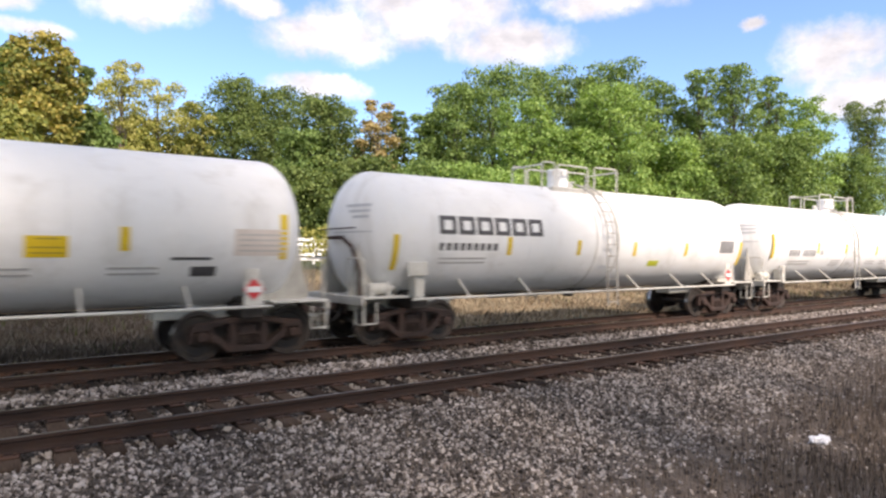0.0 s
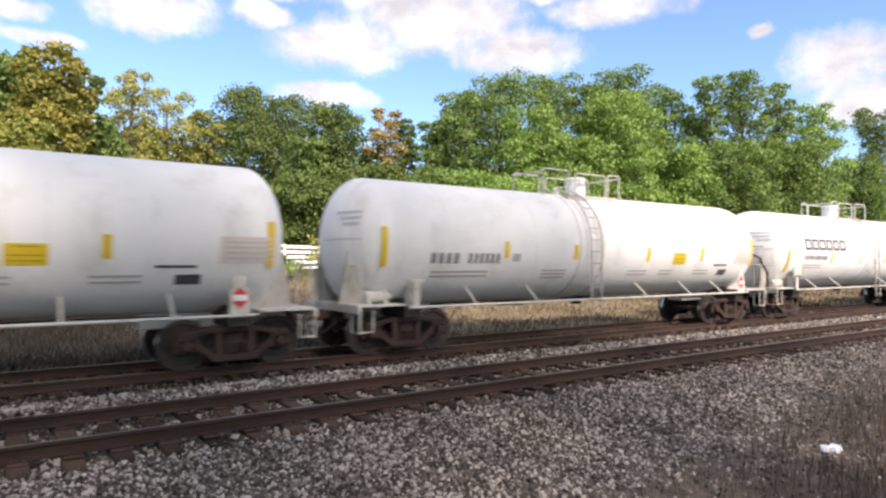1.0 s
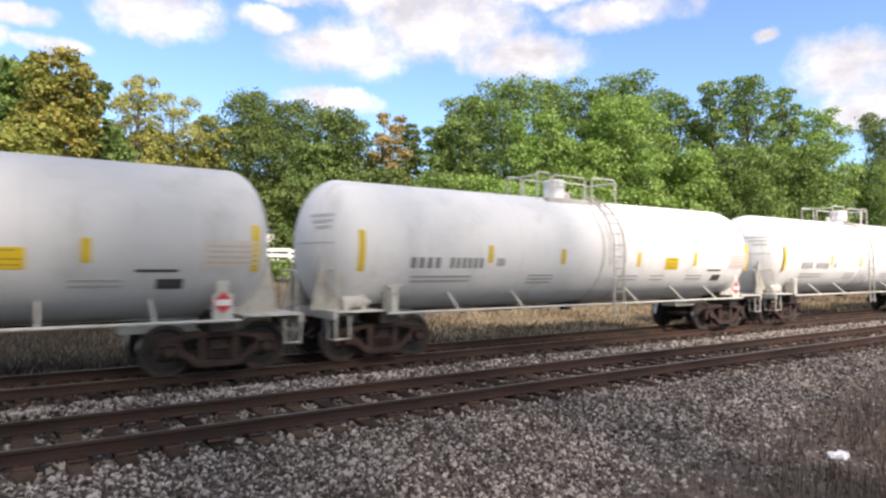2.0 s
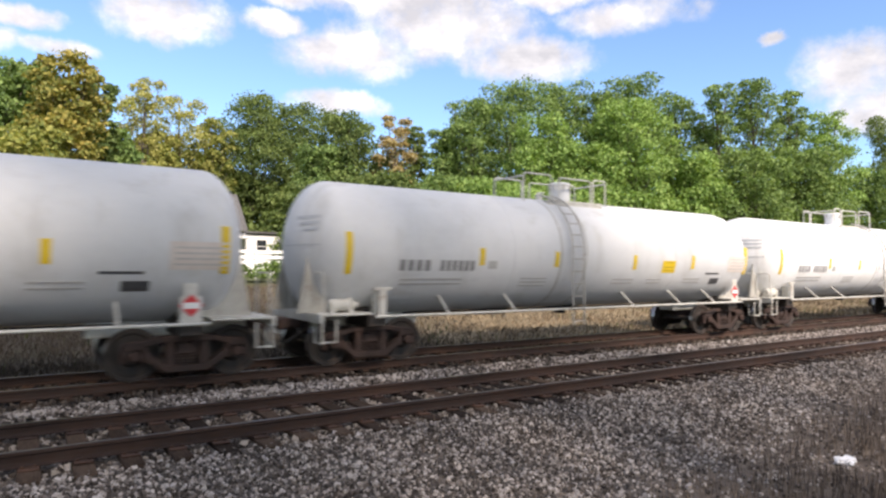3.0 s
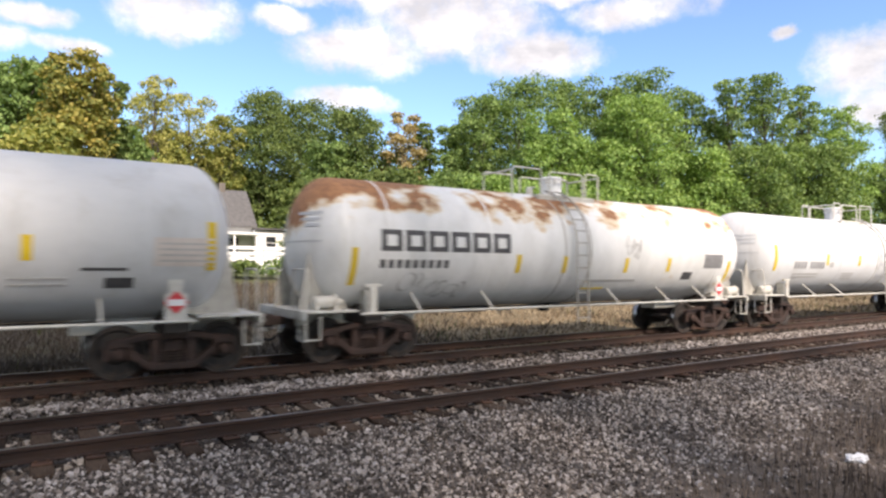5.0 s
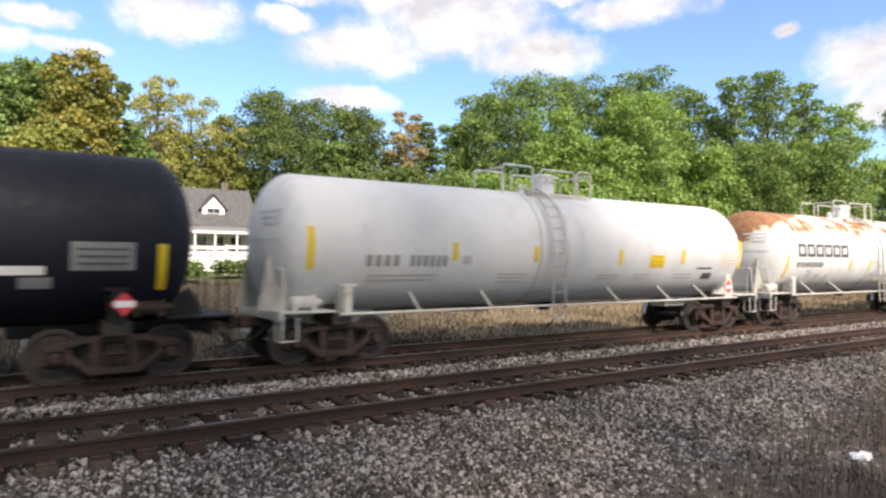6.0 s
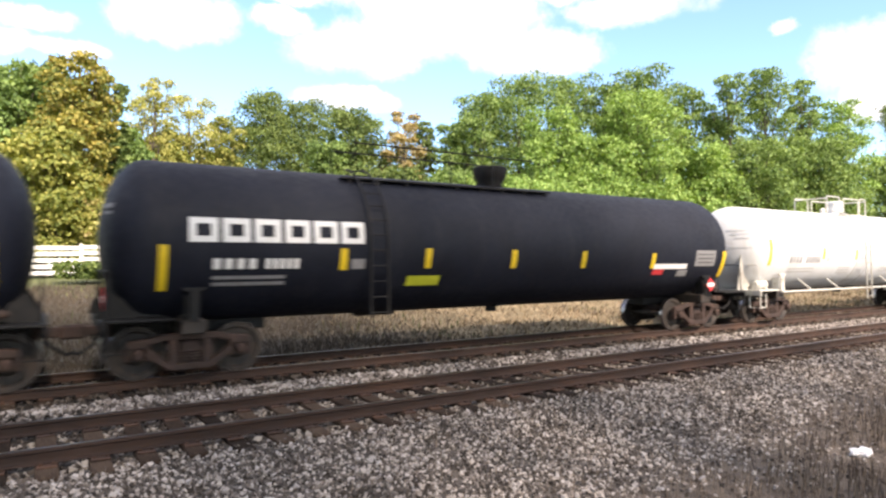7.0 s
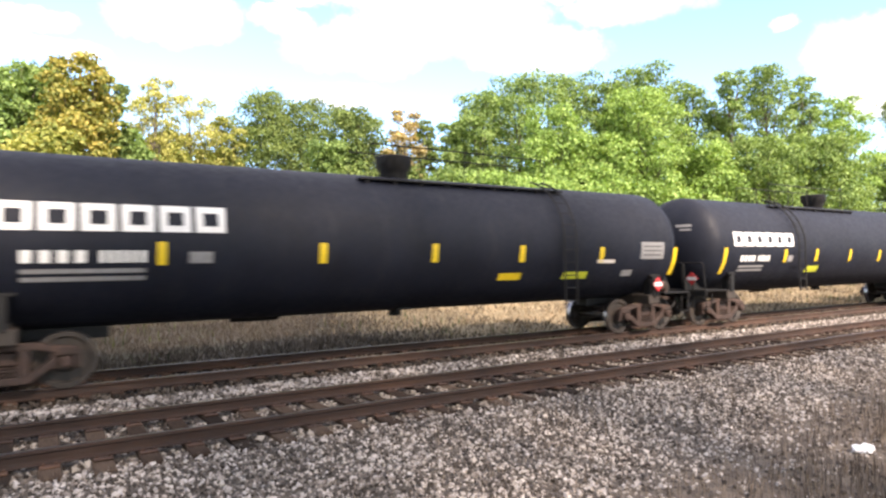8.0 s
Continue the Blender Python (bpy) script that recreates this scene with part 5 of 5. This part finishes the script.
def build_fence():
    f = thing("fence", "white board fence along the garden edge", "fence")
    y = 38.0
    rng = random.Random(9)
    post = bmesh.new()
    box(post, -0.08, 0.08, -0.08, 0.08, -0.4, 1.75, 0.015)
    pm = mesh_of("post", post, M_FENCE)
    board = bmesh.new()
    box(board, -1.22, 1.22, -0.02, 0.02, -0.10, 0.10, 0.006)
    bo = mesh_of("board", board, M_FENCE)
    x = -8.0
    while x < 30:
        z = ground_z(x, y)
        child("post", pm, f, (x, y, z))
        for k in range(5):
            child("board", bo, f, (x + 1.22, y - 0.105, z + 0.32 + 0.32 * k + rng.uniform(-0.02, 0.02)), (0, rng.uniform(-0.012, 0.012), 0))
        x += 2.44


build_fence()


# ---- loose stones, grass and weeds ----
def stones(name, spots, size, seed, label, mat=M_STONE):
    """Angular broken stones, one mesh."""
    rng = np.random.default_rng(seed)
    n = len(spots)
    cube = np.array([(x, y, z) for x in (-1, 1) for y in (-1, 1) for z in (-1, 1)], float)
    quads = np.array([(0, 1, 3, 2), (4, 6, 7, 5), (0, 4, 5, 1), (2, 3, 7, 6), (0, 2, 6, 4), (1, 5, 7, 3)])
    shape = cube[None] * rng.uniform(0.55, 1.0, (n, 1, 3)) + rng.normal(0, 0.24, (n, 8, 3))
    q = rng.normal(size=(n, 4))
    q /= np.linalg.norm(q, axis=1)[:, None]
    w, x, y, z = q.T
    R = np.stack([1 - 2 * (y * y + z * z), 2 * (x * y - z * w), 2 * (x * z + y * w), 2 * (x * y + z * w), 1 - 2 * (x * x + z * z), 2 * (y * z - x * w),
                  2 * (x * z - y * w), 2 * (y * z + x * w), 1 - 2 * (x * x + y * y)], 1).reshape(n, 3, 3)
    s = (size * rng.lognormal(0, 0.28, n))[:, None, None]
    v = np.einsum("nij,nkj->nki", R, shape) * s * 0.5 + spots[:, None, :]
    faces = (quads[None] + 8 * np.arange(n)[:, None, None]).reshape(-1, 4)
    return tagged(new(name, from_arrays(name, v.reshape(-1, 3), faces, mat)), label, "gravel", kind="stuff")


def scatter(n, x0, x1, y0, y1, lift, seed, keep=None):
    rng = np.random.default_rng(seed)
    x, y = rng.uniform(x0, x1, n), rng.uniform(y0, y1, n)
    if keep is not None:
        ok = keep(x, y, rng)
        x, y = x[ok], y[ok]
    z = np.array([ground_z(a, b) for a, b in zip(x, y)]) + lift + rng.uniform(-0.015, 0.02, len(x))
    return np.stack([x, y, z], 1)


def build_gravel():
    near = scatter(160000, -7, 28, 1.2, 8.05, 0.004, 1, lambda x, y, r: (r.uniform(0, 1, len(x)) < np.clip(1.25 - x / 26, 0.3, 1) * np.clip((x + 6) / 5, 0.1, 1) * np.clip((2.9 * y + 4 - x) / 4, 0.12, 1) * np.clip((y - 0.8) / 2.2, 0.05, 1) * np.clip((y - 3.9 - 0.17 * x) / 1.8 + 0.5, 0.16, 1)))
    stones("ballast", near, 0.034, 2, "grey and tan broken stone ballast beside the track")
    crib = scatter(30000, -6, 32, 8.0, 10.45, 0.004, 3, lambda x, y, r: (np.abs(((x + 5.0) % 0.508) - 0.254) < 0.125) & (np.abs(np.abs(y - YN) - GAUGE / 2) > 0.09))
    stones("ballast", crib, 0.046, 4, "dirty brown broken stone between the ties", M_CRIB)
    mid = scatter(24000, -6, 36, 10.4, 11.85, 0.02, 5)
    mid[:, 2] += 0.07 * np.sin((mid[:, 1] - 10.4) / 1.45 * math.pi)
    stones("ballast", mid, 0.047, 6, "pale broken stone ballast between the two tracks")
    # darker stones along the far track
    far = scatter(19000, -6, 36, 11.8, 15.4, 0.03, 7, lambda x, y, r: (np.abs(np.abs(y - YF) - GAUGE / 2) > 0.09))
    stones("ballast", far, 0.050, 8, "dark brown broken stone under the train", M_DARK_STONE)


build_gravel()


def blades(name, spots, height, width, mat, seed, label, lean=0.35):
    rng = np.random.default_rng(seed)
    n = len(spots)
    a = rng.uniform(0, 2 * math.pi, n)
    h = height * rng.uniform(0.4, 1.2, n)
    d = np.stack([np.cos(a), np.sin(a), np.zeros(n)], 1)
    side = np.stack([-np.sin(a), np.cos(a), np.zeros(n)], 1) * width
    up = np.zeros((n, 3))
    up[:, 2] = h
    le = d * (h * rng.uniform(0, lean, n))[:, None]
    v = np.stack([spots - side, spots + side, spots + up * 0.55 + le * 0.35 + side * 0.7, spots + up + le, spots + up * 0.55 + le * 0.35 - side * 0.7], 1).reshape(-1, 3)
    idx = np.arange(n * 5).reshape(-1, 5)
    return tagged(new(name, from_arrays(name, v, idx, mat)), label, "grass", kind="stuff")


def build_grass():
    blades("dry_grass", scatter(30000, -3, 60, 15.9, 30, -0.02, 11, lambda x, y, r: (x < 2.7 * y) & (x + r.normal(0, 2.0, len(x)) > 10)), 0.19, 0.016, M_GRASS_DRY, 12, "dry tan grass behind the railway", lean=1.3)
    blades("scrub_weeds", scatter(42000, -3, 20, 15.7, 30, -0.02, 23, lambda x, y, r: x + r.normal(0, 2.0, len(x)) < 10.5), 0.20, 0.011, M_RUSSET, 24, "grey brown scrub weeds along the far track", lean=0.8)
    blades("russet_weeds", scatter(9000, -3, 60, 15.7, 23, -0.02, 21, lambda x, y, r: (x < 2.7 * y) & (np.sin(x * 0.9 + 1) + np.sin(y * 1.7 + x * 0.5) + r.normal(0, 0.5, len(x)) > 0.2)), 0.20, 0.022, M_RUSSET, 22, "reddish brown weeds along the far track", lean=1.2)
    blades("green_weeds", scatter(4000, -3, 60, 16.4, 34, -0.02, 13, lambda x, y, r: (x < 2.7 * y) & (np.sin(x * 0.7) + np.sin(y * 0.9 + x * 0.3) > 0.3)), 0.30, 0.02, M_GRASS_GREEN, 14, "green weeds in the dry grass")
    blades("dead_weeds", scatter(42000, 2.5, 24, 2.2, 8.0, -0.02, 15, lambda x, y, r: (np.hypot(x - 8.75, y - 3.9) > 0.42) & (r.uniform(0, 1, len(x)) < np.clip((3.75 + 0.17 * x - y) / 1.8, 0.05, 1))), 0.23, 0.005, M_WEED, 16, "dead brown weed stalks beside the gravel", lean=0.28)


build_grass()


def build_litter():
    bm = bmesh.new()
    bmesh.ops.create_icosphere(bm, subdivisions=3, radius=1.0)
    for v in bm.verts:
        k = 1 + 0.65 * noise.noise(v.co * 1.9 + Vector((3.1, 0.4, 1.7))) + 0.35 * noise.noise(v.co * 4.5)
        v.co = Vector((v.co.x * 0.155 * k, v.co.y * 0.10 * k, max(-0.04, v.co.z * 0.055 * k)))
    x, y = 8.9, 4.0
    o = new("paper_litter", mesh_of("paper_litter", bm, M_PAPER))
    o.location = (x, y, ground_z(x, y) + 0.05)
    tagged(o, "crumpled white paper lying on the gravel", "litter")


build_litter()


# ---- all that moves ----
def along(t):
    return SPEED * t - 0.24 * max(0.0, 1 - t / 0.6)


def motions():
    last = scene.frame_end
    steps = [(f - 1) / FPS for f in range(1, last + 1)]
    for car, u in CARS:
        walk(car, [(t, pose(u + along(t), YF, 0)) for t in (0.0, 0.3, 0.6, 1.0, 2.0, 3.0, 4.0, 5.0, 6.0, 7.0, 8.0)])
        for w in [c for c in car.children if c.name.startswith("wheelset")]:
            p = w.location.copy()
            walk(w, [(t, pose(p.x, p.y, p.z, 0, math.degrees(along(t) / WHEEL_R))) for t in steps])


motions()
